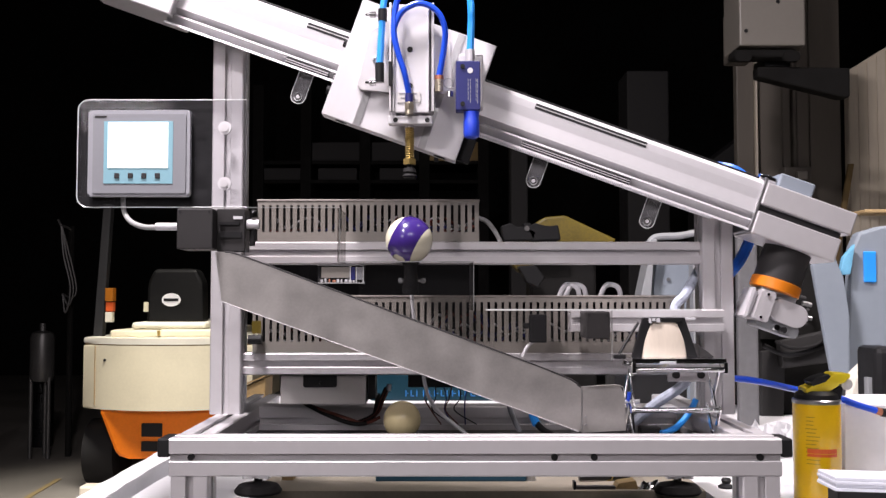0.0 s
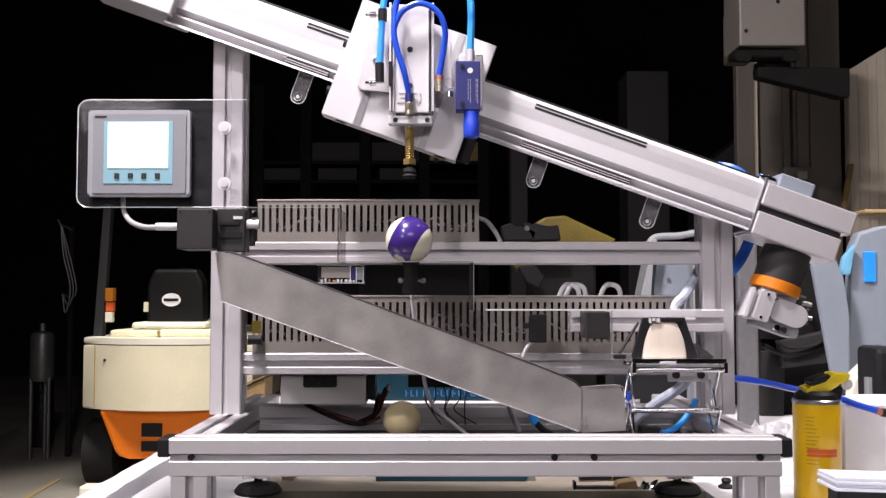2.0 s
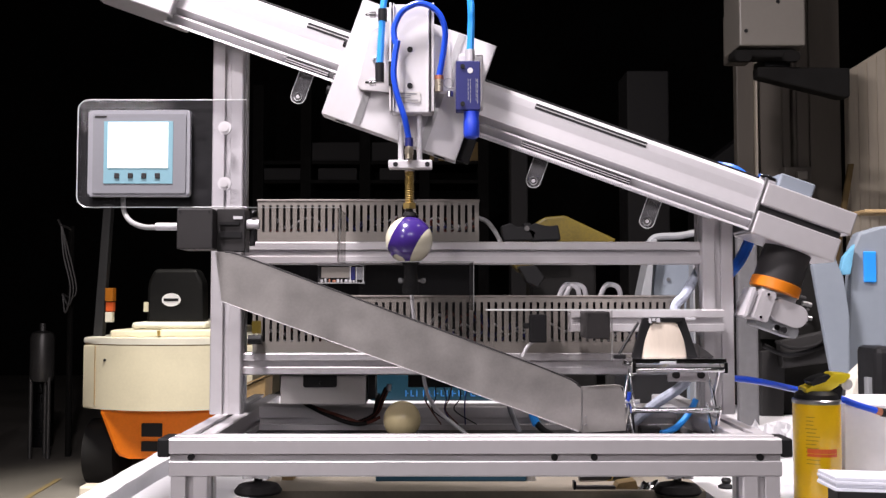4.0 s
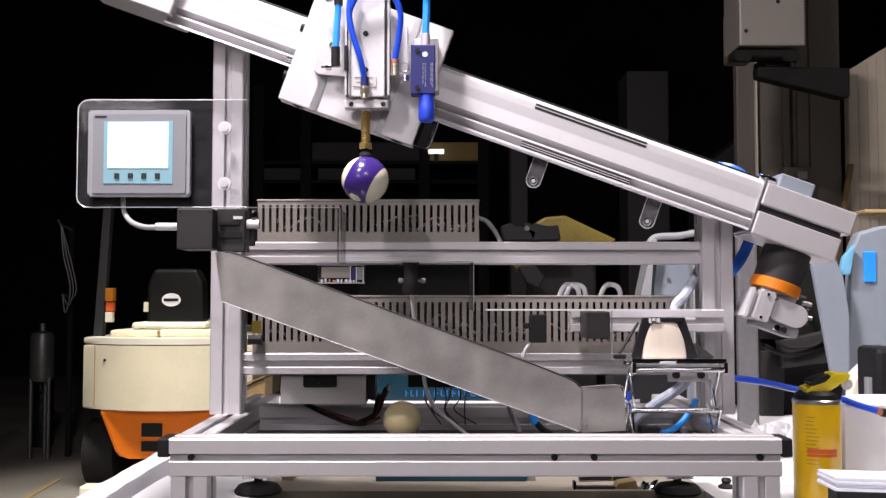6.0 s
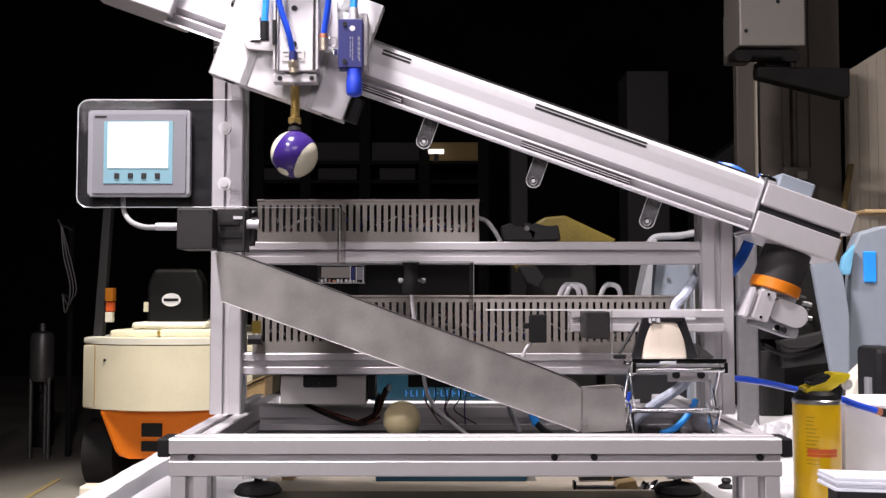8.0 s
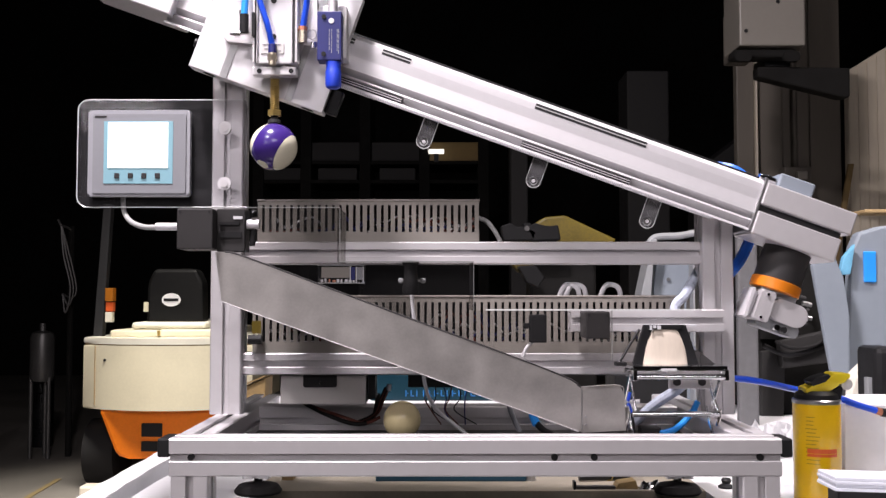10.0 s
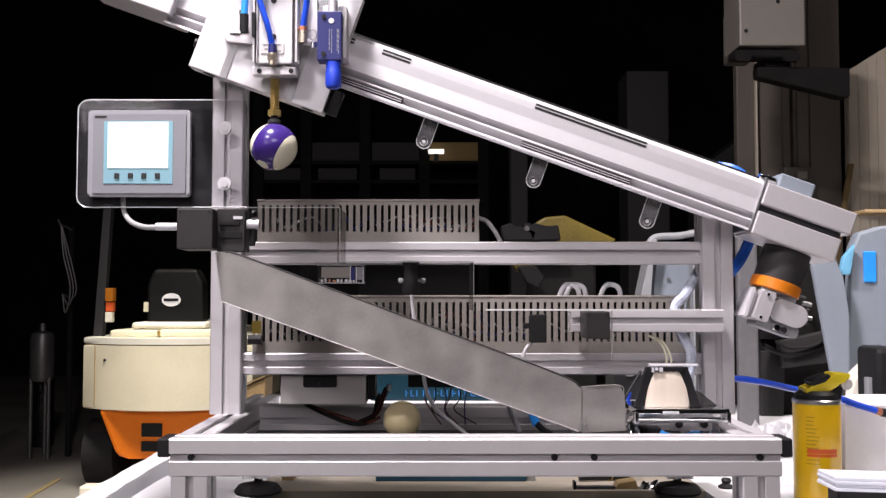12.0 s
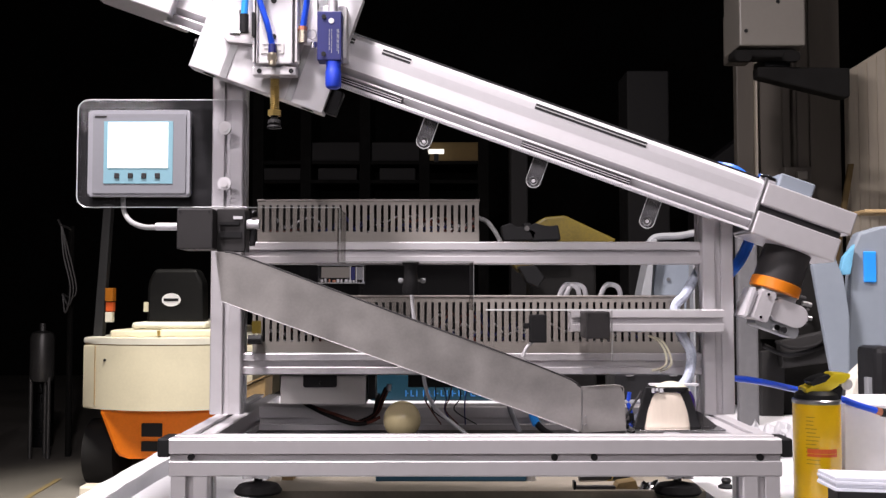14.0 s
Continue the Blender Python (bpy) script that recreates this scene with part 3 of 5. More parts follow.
part("cable", hose([(0.0999, 1.21, 1.0207), (0.1050, 1.21, 1.032), (0.1163, 1.208, 1.0433)], 0.0022), WHITE_HOSE, dark)


# ---- operator panel ----
def operator_panel():
    t = thing("operator_panel", (-0.3817, 1.21, 1.2132), "grey operator panel with a lit white screen on a clear plate", "control panel")
    pl = part("mounting_plate", prism(rounded(-0.4677, -0.2502, 1.2102, 1.3483, 0.014), 1.222, 1.227), CLEAR, t, "clear acrylic mounting plate")
    pl.visible_shadow = False
    o = rounded(-0.4677, -0.2502, 1.2102, 1.3483, 0.014)
    rim = [(-0.2515, 1.3483)] + o[7:21] + [(-0.2502, 1.2102)]
    bm = hose([(x, 1.2222, z) for x, z in rim], 0.0007, 6, 1)
    part("polished_edge", bm, ACRYLIC_EDGE, pl)
    part("rear_case", box(-0.4472, -0.3376, 1.2272, 1.262, 1.2341, 1.3296, 0.002), GUNMETAL, t)
    part("housing", prism(rounded(-0.4510, -0.3215, 1.2230, 1.3335, 0.004), 1.213, 1.2219, bevel=0.002), PANEL_GREY, t)
    part("bezel", prism(rounded(-0.4443, -0.3262, 1.2268, 1.3280, 0.002), 1.2112, 1.2132, bevel=0.0005), PANEL_DARK, t)
    part("maker_bar", box(-0.4418, -0.4274, 1.2106, 1.2115, 1.3235, 1.3257), GUNMETAL, t)
    part("keypad_foil", box(-0.4302, -0.3425, 1.2104, 1.2118, 1.2390, 1.3186, 0.0003), PANEL_TEAL, t, "teal keypad foil")
    part("screen", box(-0.4246, -0.3486, 1.2096, 1.2106, 1.2590, 1.3172), SCREEN, t, "brightly lit blank screen")
    for px in (-0.4129, -0.3958, -0.3787, -0.3616):
        part("key", box(px - 0.0032, px + 0.0032, 1.209, 1.2106, 1.2457, 1.2525, 0.0006), GUNMETAL, t)
    for z in (1.3116, 1.2402):
        part("washer", rod((POST_L, 1.219, z), (POST_L, 1.222, z), 0.0085, 20), ALU_WHITE, t)
        part("bolt", rod((POST_L, 1.2175, z), (POST_L, 1.219, z), 0.005, 12), ALU, t)


operator_panel()
c = thing("panel_cable", (-0.4095, 1.23, 1.2042), "grey cable from the operator panel to the sensor block", "cable")
part("cable", hose([(-0.4121, 1.232, 1.2295), (-0.4103, 1.232, 1.2064), (-0.3906, 1.2, 1.1898), (-0.3586, 1.15, 1.1799), (-0.3354, 1.125, 1.1778)], 0.0032), GREY_CABLE, c, smooth=True)


# ---- carriage ----
CX, CY, CZ = -0.0407, 1.165, 1.3138


def carriage():
    t = thing("carriage", (CX, CY, CZ), "white aluminium carriage with a pneumatic cylinder and blue hoses", "carriage")
    m = along(-0.0420, 1.3652, 1.18)
    w, h = 0.0882, 0.0764
    part("plate", box(-w, w, 0, 0.016, -h, h, 0.0008, m=m), ALU_WHITE, t, "white square plate")
    for s in (-0.043, 0.043):
        part("plate_groove", box(s - 0.0045, s + 0.0045, -0.0012, 0.001, -h, h * 0.98, m=m), STEEL, t)
    part("lower_flange", box(-w, w, 0.0162, 0.027, -h, -h + 0.010, 0.0006, m=m), ALU, t)
    for s in (-0.0634, 0.0673):
        part("flange_hole", rod(m @ Vector((s, 0.012, -h - 0.0005)), m @ Vector((s, 0.012, -h + 0.002)), 0.0078, 18), SLOT_BLACK, t)
    for q in (-0.045, 0.018):
        part("edge_knob", rod(m @ Vector((-w, 0.009, q)), m @ Vector((-w - 0.005, 0.009, q)), 0.0055, 14), BLACK, t, "black edge knob")
    part("side_block", box(w + 0.0002, w + 0.016, 0.006, 0.02, -h + 0.003, -h + 0.034, 0.001, m=m), SLOT_BLACK, t, "black stop block")
    part("back_plate", box(-w * 0.9, w * 0.9, 0.0161, 0.019, -h * 0.85, h * 0.85, m=m), BLACK, t)
    part("mount_plate", prism([(-0.1057, 1.3557), (-0.0900, 1.424), (-0.0656, 1.4417), (0.0098, 1.4106), (0.0111, 1.3501), (-0.0654, 1.3473), (-0.1002, 1.3501)], 1.171, 1.1795, bevel=0.001), ALU, t)
    part("cylinder_body", box(-0.0615, -0.0123, 1.15, 1.172, 1.3179, 1.4505, 0.0015), ALU_WHITE, t, "white pneumatic cylinder body")
    for a, b in ((-0.065, -0.0623), (-0.0603, -0.0589), (-0.0183, -0.0169), (-0.0135, -0.0108)):
        part("side_rail", box(a, b, 1.147, 1.168, 1.3193, 1.4519, 0.0004), ALU, t)
    # dark strip on the body, painted as the shade between two rails
    part("rail_gap", box(-0.0164, -0.0144, 1.1485, 1.1505, 1.3193, 1.4505), SLOT, t)
    part("label_plate", box(-0.0546, -0.0273, 1.1488, 1.1502, 1.3303, 1.3433), CASE_GREY, t, "small pale type label")
    bm = bmesh.new()
    for i, (u0, u1) in enumerate(((0.02, 0.9), (0.35, 0.6), (0.1, 0.55), (0.4, 0.92))):
        box(-0.0535 + 0.025 * u0, -0.0535 + 0.025 * u1, 1.1483, 1.149, 1.3408 - 0.0026 * i, 1.3415 - 0.0026 * i, bm=bm)
    part("label_print", bm, PANEL_DARK, t)
    for zz in (1.3951, 1.3509):
        part("port", rod((-0.04, 1.1488, zz), (-0.04, 1.152, zz), 0.0034, 14), BLACK, t)
    part("reed_switch", box(-0.0654, -0.0613, 1.143, 1.147, 1.3496, 1.3792, 0.0005), BLACK, t)
    # left air port with a light hose
    part("elbow", rod((-0.0768, 1.155, 1.3569), (-0.0769, 1.155, 1.3797), 0.0055, 16), BLACK, t)
    part("nipple", rod((-0.0871, 1.158, 1.3582), (-0.0713, 1.158, 1.3582), 0.0026), ALU, t)
    part("nipple", rod((-0.0867, 1.158, 1.4402), (-0.0715, 1.158, 1.4402), 0.0026), ALU, t)
    part("supply_hose", hose([(-0.0769, 1.155, 1.3783), (-0.0749, 1.155, 1.4158), (-0.0716, 1.155, 1.4576), (-0.0580, 1.17, 1.5416), (-0.0549, 1.2, 1.6828)], 0.0042), SKY_BLUE, t, "light blue air hose", smooth=True)
    part("elbow", rod((-0.0736, 1.155, 1.4312), (-0.0736, 1.155, 1.4460), 0.0055, 16), BLACK, t)
    for zz in (1.3560, 1.4395):
        part("thumb_screw", rod((-0.0890, 1.157, zz), (-0.0815, 1.157, zz), 0.0042, 12), CHROME, t, smooth=True)
        part("wing", box(-0.0945, -0.0870, 1.155, 1.159, zz - 0.0016, zz + 0.0016, 0.0008), CHROME, t)
    ring = [(-0.0815 + 0.0042 * math.cos(a * math.pi / 8), 1.1695, 1.3868 + 0.0042 * math.sin(a * math.pi / 8)) for a in range(17)]
    part("washer_ring", hose(ring, 0.0011, 6, 1), STEEL, t, smooth=True)
    # right port with the loop
    part("elbow", rod((-0.0047, 1.15, 1.3433), (-0.0047, 1.15, 1.3583), 0.005, 16), FITTING, t)
    part("collar", rod((-0.0047, 1.15, 1.3583), (-0.0047, 1.15, 1.3631), 0.0055, 16), COPPER, t)
    ring = [(0.0062 + 0.0058 * math.cos(a * math.pi / 8), 1.152, 1.3545 + 0.0058 * math.sin(a * math.pi / 8)) for a in range(17)]
    part("pull_ring", hose(ring, 0.0009, 6, 1), STEEL, t, smooth=True)
    part("throttle_knob", rod((0.0085, 1.150, 1.3440), (0.0085, 1.150, 1.3370), 0.0042, 14), CHROME, t, smooth=True)
    part("throttle", rod((-0.0047, 1.152, 1.346), (0.0129, 1.16, 1.346), 0.0045), ALU, t)
    part("loop_hose", hose([(-0.0047, 1.15, 1.361), (0.0014, 1.144, 1.3967), (0.0020, 1.139, 1.4192), (-0.0080, 1.136, 1.4387), (-0.0279, 1.135, 1.4472),
                            (-0.0478, 1.136, 1.4385), (-0.0567, 1.138, 1.4238), (-0.0588, 1.1385, 1.4122), (-0.0569, 1.1385, 1.3995)], 0.0036), BLUE, t, "blue air hose loop", smooth=True)
    # position sensor
    s = part("sensor_body", box(0.0154, 0.0443, 1.13, 1.152, 1.3175, 1.3764, 0.001), SENSOR_BLUE, t, "dark blue sensor with fine white print")
    for zz in (1.3696, 1.3249):
        part("sensor_screw", rod((0.0233, 1.1285, zz), (0.0233, 1.132, zz), 0.0028, 12), BLACK, s)
    part("logo_disc", rod((0.0322, 1.1294, 1.3648), (0.0322, 1.131, 1.3648), 0.0033, 20), WHITE_HOSE, s)
    bm = bmesh.new()
    rng = random.Random(3)
    for px in (0.0299, 0.0326, 0.0393, 0.0409):
        z = 1.3547
        while z > 1.329:
            l = rng.uniform(0.002, 0.006)
            box(px - 0.0004, px + 0.0004, 1.1296, 1.1305, z - l, z, bm=bm)
            z -= l + 0.0014
    part("fine_print", bm, PANEL_GREY, s)
    part("sensor_tip", turned([(0.006, 1.2851), (0.0088, 1.2868), (0.0096, 1.2895), (0.0096, 1.3060), (0.0088, 1.3080), (0.0094, 1.3168)], (0.0340, 1.139, 0), seg=28), TIP_BLUE, t, "bright blue sensor tip", smooth=True)
    part("sensor_gland", rod((0.0325, 1.142, 1.3781), (0.0325, 1.142, 1.3925), 0.0058, 18), ALU, t)
    part("sensor_hose", hose([(0.0325, 1.142, 1.3898), (0.0339, 1.142, 1.4254), (0.0333, 1.142, 1.453), (0.0280, 1.16, 1.5567), (0.0213, 1.2, 1.6753)], 0.0044), SKY_BLUE, t, "light blue cable", smooth=True)
    part("sensor_bracket", box(0.0191, 0.0485, 1.1525, 1.179, 1.3248, 1.3896, 0.001), ALU, t)

    # gripper that slides down
    y = part("gripper_yoke", box(-0.0661, -0.0129, 1.153, 1.170, 1.3049, 1.3152, 0.0012), ALU_WHITE, t, "small white cross bar", at=(CX, CY, CZ))
    for px in (-0.0574, -0.0189):
        part("bolt_hole", rod((px, 1.1522, 1.3098), (px, 1.155, 1.3098), 0.003, 14), BLACK, y)
    for px in (-0.0512, -0.0287):
        part("guide_rod", rod((px, 1.162, 1.3115), (px, 1.162, 1.4067), 0.0034, 12), ALU_WHITE, y)
    part("piston_rod", rod((CX, 1.165, 1.3124), (CX, 1.165, 1.2583), 0.003, 12), BRASS, y)
    part("fitting", rod((CX, 1.147, 1.3153), (CX, 1.147, 1.331), 0.0046, 14), FITTING, y)
    part("fitting_nut", rod((CX, 1.147, 1.3215), (CX, 1.147, 1.3275), 0.0062, 6), FITTING, y)
    part("fitting_collar", rod((CX, 1.147, 1.3304), (CX, 1.147, 1.3407), 0.005, 14), SENSOR_BLUE, y)
    part("rod_collar", rod((CX, 1.165, 1.3075), (CX, 1.165, 1.3027), 0.006, 16), ALU, y)
    n = 14
    pts = []
    for i in range(n * 8 + 1):
        a = 2 * math.pi * i / 8
        pts.append((CX + 0.0046 * math.cos(a), 1.165 + 0.0046 * math.sin(a), 1.3027 + (1.2631 - 1.3027) * i / (n * 8)))
    part("spring", hose(pts, 0.0013, 6, 1), BRASS, y, "brass coil spring", smooth=True)
    part("nut", rod((CX, 1.165, 1.2638), (CX, 1.165, 1.2569), 0.0085, 6), BRASS, y)
    part("suction_cup", turned([(0.0042, 1.2576), (0.0048, 1.2534), (0.0075, 1.252), (0.0085, 1.2479), (0.007, 1.2458), (0.0092, 1.243), (0.0085, 1.2417)], (CX, 1.165, 0), seg=24), RUBBER, y, "black rubber suction cup", smooth=True)
    part("yoke_hose", hose([(CX, 1.147, 1.3379), (-0.0460, 1.141, 1.3638), (-0.0544, 1.139, 1.39), (-0.0588, 1.1375, 1.4136), (-0.0575, 1.137, 1.4365), (-0.0541, 1.136, 1.4562)], 0.0036), BLUE, y, "blue air hose", smooth=True)
    return t, y


CARRIAGE, YOKE = carriage()


# ---- balls ----
BALL_R = 0.0286
BALL_Y = 1.165


def pool_ball():
    axis = Vector((0.86, -0.17, -0.48)).normalized()
    turn = axis.to_track_quat("Z", "Y").to_matrix().to_4x4()
    bm = bmesh.new()
    bmesh.ops.create_uvsphere(bm, u_segments=128, v_segments=96, radius=BALL_R)
    spot = turn.inverted().to_3x3() @ Vector((-0.42, -0.40, -0.82)).normalized()
    for f in bm.faces:
        c = f.calc_center_median().normalized()
        f.material_index = 1 if abs(c.z) > 0.56 or c.dot(spot) > 0.965 else 0
    bmesh.ops.transform(bm, matrix=turn, verts=bm.verts)
    ob = part("pool_ball", bm, [PURPLE, IVORY], None, smooth=True)
    return tagged(ob, "glossy ivory pool ball with a broad purple stripe", "ball")


BALL = pool_ball()
bm = bmesh.new()
bmesh.ops.create_uvsphere(bm, u_segments=48, v_segments=32, radius=0.0233)
bmesh.ops.translate(bm, verts=bm.verts, vec=(-0.0509, 1.205, TOP - 0.026 + 0.0233))
tagged(part("cue_ball", bm, CUE, None, smooth=True), "plain cream ball lying in the base frame", "ball")
r = thing("ball_rest", (-0.0509, 1.205, TOP - 0.032), "black rubber ring under the cream ball", "ring")
part("ring", turned([(0.017, TOP - 0.032), (0.017, TOP - 0.026), (0.014, TOP - 0.0235), (0.009, TOP - 0.0275), (0.009, TOP - 0.032)], (-0.0509, 1.205, 0)), RUBBER, r, smooth=True)


# ---- ball seat ----
def ball_seat():
    t = thing("ball_stand", (-0.0404, 1.165, 1.1), "black stand that holds the ball behind the clear panel", "stand")
    part("cup", turned([(0.009, 1.0985), (0.0105, 1.104), (0.0085, 1.118), (0.0075, 1.1315), (0.0115, 1.139), (0.010, 1.1397), (0.009, 1.137)], (-0.0391, 1.165, 0)), SLOT_BLACK, t, smooth=True)
    part("shelf", box(-0.1536, 0.0370, 1.15, 1.19, 1.137, 1.1384), CLEAR, t, "clear acrylic shelf").visible_shadow = False
    part("backing", box(-0.1092, 0.0410, 1.29, 1.31, 1.0924, 1.1516, 0.001), SLOT_BLACK, t)
    for x in (-0.052, -0.0243):
        part("knob", turned([(0.002, 1.178), (0.0034, 1.18), (0.0034, 1.186), (0.0022, 1.19)], (x, 0, 1.1159), axis="Y", seg=16), MACHINE_GREY, t, smooth=True)
        part("knob_stem", rod((x, 1.184, 1.1159), (-0.0391, 1.172, 1.1159), 0.0014, 8), STEEL, t)
    part("cable", hose([(-0.0405, 1.21, 1.1107), (-0.0369, 1.21, 1.0716), (-0.0276, 1.21, 1.0151), (-0.0134, 1.21, 0.9622), (0.0322, 1.2, 0.9237)], 0.0023), WHITE_HOSE, t, smooth=True)


ball_seat()


# ---- scissor lift ----
LIFT_X = 0.2690
LIFT_TOP = 1.026
LIFT_BASE = TOP - 0.032
LINK = 0.062


def scissor_lift():
    t = thing("scissor_lift", (LIFT_X, 1.14, LIFT_BASE), "chrome laboratory scissor lift standing inside the base frame", "scissor lift")
    part("foot_plate", box(LIFT_X - 0.055, LIFT_X + 0.055, 1.09, 1.19, LIFT_BASE, LIFT_BASE + 0.004, 0.001), CHROME, t)
    head = part("top_plate", box(LIFT_X - 0.054, LIFT_X + 0.054, 1.098, 1.182, LIFT_TOP - 0.006, LIFT_TOP, 0.0008), CHROME, t, "polished top plate", at=(LIFT_X, 1.14, LIFT_TOP))
    part("front_rod", rod((LIFT_X - 0.050, 1.096, LIFT_TOP - 0.0122), (LIFT_X + 0.050, 1.096, LIFT_TOP - 0.0122), 0.0032, 16), CHROME, head, smooth=True)
    for s in (-1, 1):
        part("corner_lug", box(LIFT_X + s * 0.052 - 0.0025, LIFT_X + s * 0.052 + 0.0025, 1.094, 1.102, LIFT_TOP - 0.017, LIFT_TOP - 0.004, 0.001), CHROME, head)
    part("clip", box(LIFT_X - 0.022, LIFT_X - 0.004, 1.0965, 1.099, LIFT_TOP - 0.006, LIFT_TOP - 0.003), WHITE_HOSE, head)
    part("hinge_plate", box(LIFT_X - 0.008, LIFT_X + 0.04, 1.12, 1.124, LIFT_TOP - 0.028, LIFT_TOP - 0.0062, 0.001), ALU, head)
    for s in (0.001, 0.03):
        part("hinge_screw", rod((LIFT_X + s, 1.117, LIFT_TOP - 0.02), (LIFT_X + s, 1.1205, LIFT_TOP - 0.02), 0.0045, 14), GUNMETAL, head)
    links = []
    for stage in (0, 1):
        for s in (-1, 1):
            for lean in (-1, 1):
                x = LIFT_X + s * (0.05 - 0.003 * lean)
                bm = box(x - 0.001, x + 0.001, 1.14 - LINK / 2, 1.14 + LINK / 2, -0.0035, 0.0035, 0.0006)
                links.append((part("link", bm, CHROME, t, at=(x, 1.14, 0)), stage, lean, x))
    mid = part("middle_rod", rod((LIFT_X - 0.05, 0, 0), (LIFT_X + 0.05, 0, 0), 0.0034, 16), CHROME, t, at=(LIFT_X, 0, 0), smooth=True)
    return t, head, links, mid


LIFT, LIFT_HEAD, LIFT_LINKS, LIFT_MID = scissor_lift()


def catch_cup():
    x, z, y = 0.2558, LIFT_TOP, 1.14
    t = thing("catch_cup", (x, y, z), "pale tapered catch shield in a black bracket on the scissor lift", "catcher")
    g = lambda n: n * 1.14 / 1700
    f = y - 0.024
    bm = turned([(g(39), z + 0.0003), (g(38.5), z + g(20)), (g(34), z + g(42)), (g(26), z + g(56)), (g(16), z + g(62)), (g(5), z + g(63))], (x, f, 0))
    bmesh.ops.scale(bm, verts=bm.verts, vec=(1, 0.16, 1), space=Matrix.Translation((-x, -f, 0)))
    part("front_shield", bm, CONE, t, "pale tapered front shield", smooth=True)
    for s in (-1, 1):
        o = [(x + s * g(58 if s > 0 else 56), z + 0.0002), (x + s * g(39), z + 0.0002), (x + s * g(35), z + g(30)), (x + s * g(22), z + g(60)), (x + s * g(22), z + g(69)), (x + s * g(36), z + g(69))]
        part("bracket_arm", prism(o, f - 0.002, f + 0.006, bevel=0.0008), BLACK, t, "black plastic arm")
    part("top_ledge", box(x - g(8), x + g(80), f + 0.062, f + 0.075, z + g(63), z + g(66)), WHITE_HOSE, t, "thin white ledge")
    part("ledge_post", box(x + g(40), x + g(52), f + 0.064, f + 0.073, z + 0.0002, z + g(63)), GUNMETAL, t)
    part("bracket_bridge", box(x - g(30), x + g(30), f - 0.0035, f + 0.0065, z + g(61), z + g(69), 0.001), BLACK, t)
    for a, w, lo in ((-27, 4, 60), (-21, 5, 63), (-14, 6, 61)):
        part("reflector", box(x + g(a), x + g(a + w), f - 0.0052, f - 0.0038, z + g(lo), z + g(68)), WHITE_HOSE, t)
    part("lever", hose([(x - g(40), y - 0.012, z + g(60)), (x - g(58), y - 0.016, z + g(34)), (x - g(76), y - 0.02, z + g(6))], 0.0016, 8, 6), BLACK, t)
    part("lever_tip", box(x - g(86), x - g(66), y - 0.026, y - 0.016, z - g(2), z + g(5), 0.001), BLACK, t)
    part("lever_clip", rod((x - g(70), y - 0.022, z - g(8)), (x - g(52), y - 0.022, z - g(14)), 0.003, 10), CHROME, t)
    part("side_wedge", prism([(x + g(66), z + 0.0002), (x + g(92), z + 0.0002), (x + g(72), z + g(16)), (x + g(66), z + g(22))], y - 0.01, y + 0.02), GUNMETAL, t)
    return t


CUP = catch_cup()


# ---- hoses and boxes in the frame ----
def loose_hose(name, label, pts, r, material):
    t = thing(name, pts[0], label, name.replace("_", " "))
    part("tube", hose(pts, r), material, t, smooth=True)
    return t


loose_hose("white_hose", "milky grey hose behind the lift", [(0.3659, 1.31, 1.1612), (0.3419, 1.285, 1.1316), (0.3119, 1.235, 1.1), (0.2981, 1.236, 1.0819), (0.3037, 1.23, 1.0496), (0.3131, 1.22, 1.0286), (0.3129, 1.22, 1.0072), (0.3005, 1.21, 0.9859), (0.2681, 1.22, 0.9611), (0.2465, 1.24, 0.9363)], 0.0064, TRANSLUCENT)
for k in (0, 1):
    loose_hose("cream_wire", "thin cream wire arching behind the lift", [(0.2640, 1.236, 1.0460), (0.2740 + 0.004 * k, 1.226, 1.0400), (0.2808 + 0.0045 * k, 1.22, 1.0275), (0.2822 + 0.0062 * k, 1.218, 1.0130), (0.2775 + 0.008 * k, 1.222, 1.0065), (0.2735 + 0.010 * k, 1.236, 1.0030), (0.2700 + 0.010 * k, 1.2435, 1.0010)], 0.0016, IVORY)
FOLDED_HOSE = loose_hose("blue_hose", "light blue hose pressed down by the lift", [(0.2703, 1.2, 0.9265), (0.2904, 1.205, 0.9335), (0.3094, 1.215, 0.9505), (0.3193, 1.22, 0.9664)], 0.004, SKY_BLUE)
t = thing("rubber_block", (0.259, 1.215, TOP - 0.032), "small black rubber block on the base panel", "block")
part("block", box(0.246, 0.272, 1.205, 1.225, TOP - 0.032, TOP - 0.012, 0.002), RUBBER, t)
t = thing("hose_coupling", (0.2297, 1.2, 0.9265), "blue hose coupling with a white cross piece beside the chute", "coupling")
part("stem", hose([(0.2353, 1.2, 0.9265), (0.2347, 1.2, 0.939), (0.2335, 1.2, 0.9522)], 0.003), BLACK, t, smooth=True)
part("hose", hose([(0.2335, 1.2, 0.9515), (0.2301, 1.2, 0.9648), (0.2316, 1.2, 0.978)], 0.0026), BLUE, t, smooth=True)
part("collar", rod((0.2203, 1.2, 0.9655), (0.2441, 1.2, 0.9662), 0.0026, 12), WHITE_HOSE, t, "white cross piece", smooth=True)
loose_hose("blue_hose", "blue hose passing under the beam end", [(0.3626, 1.29, 1.2715), (0.3930, 1.29, 1.2660), (0.4125, 1.29, 1.2450), (0.4135, 1.28, 1.1905), (0.4025, 1.28, 1.1565), (0.3848, 1.28, 1.1301), (0.3570, 1.29, 1.1)], 0.0075, HOSE_BLUE)
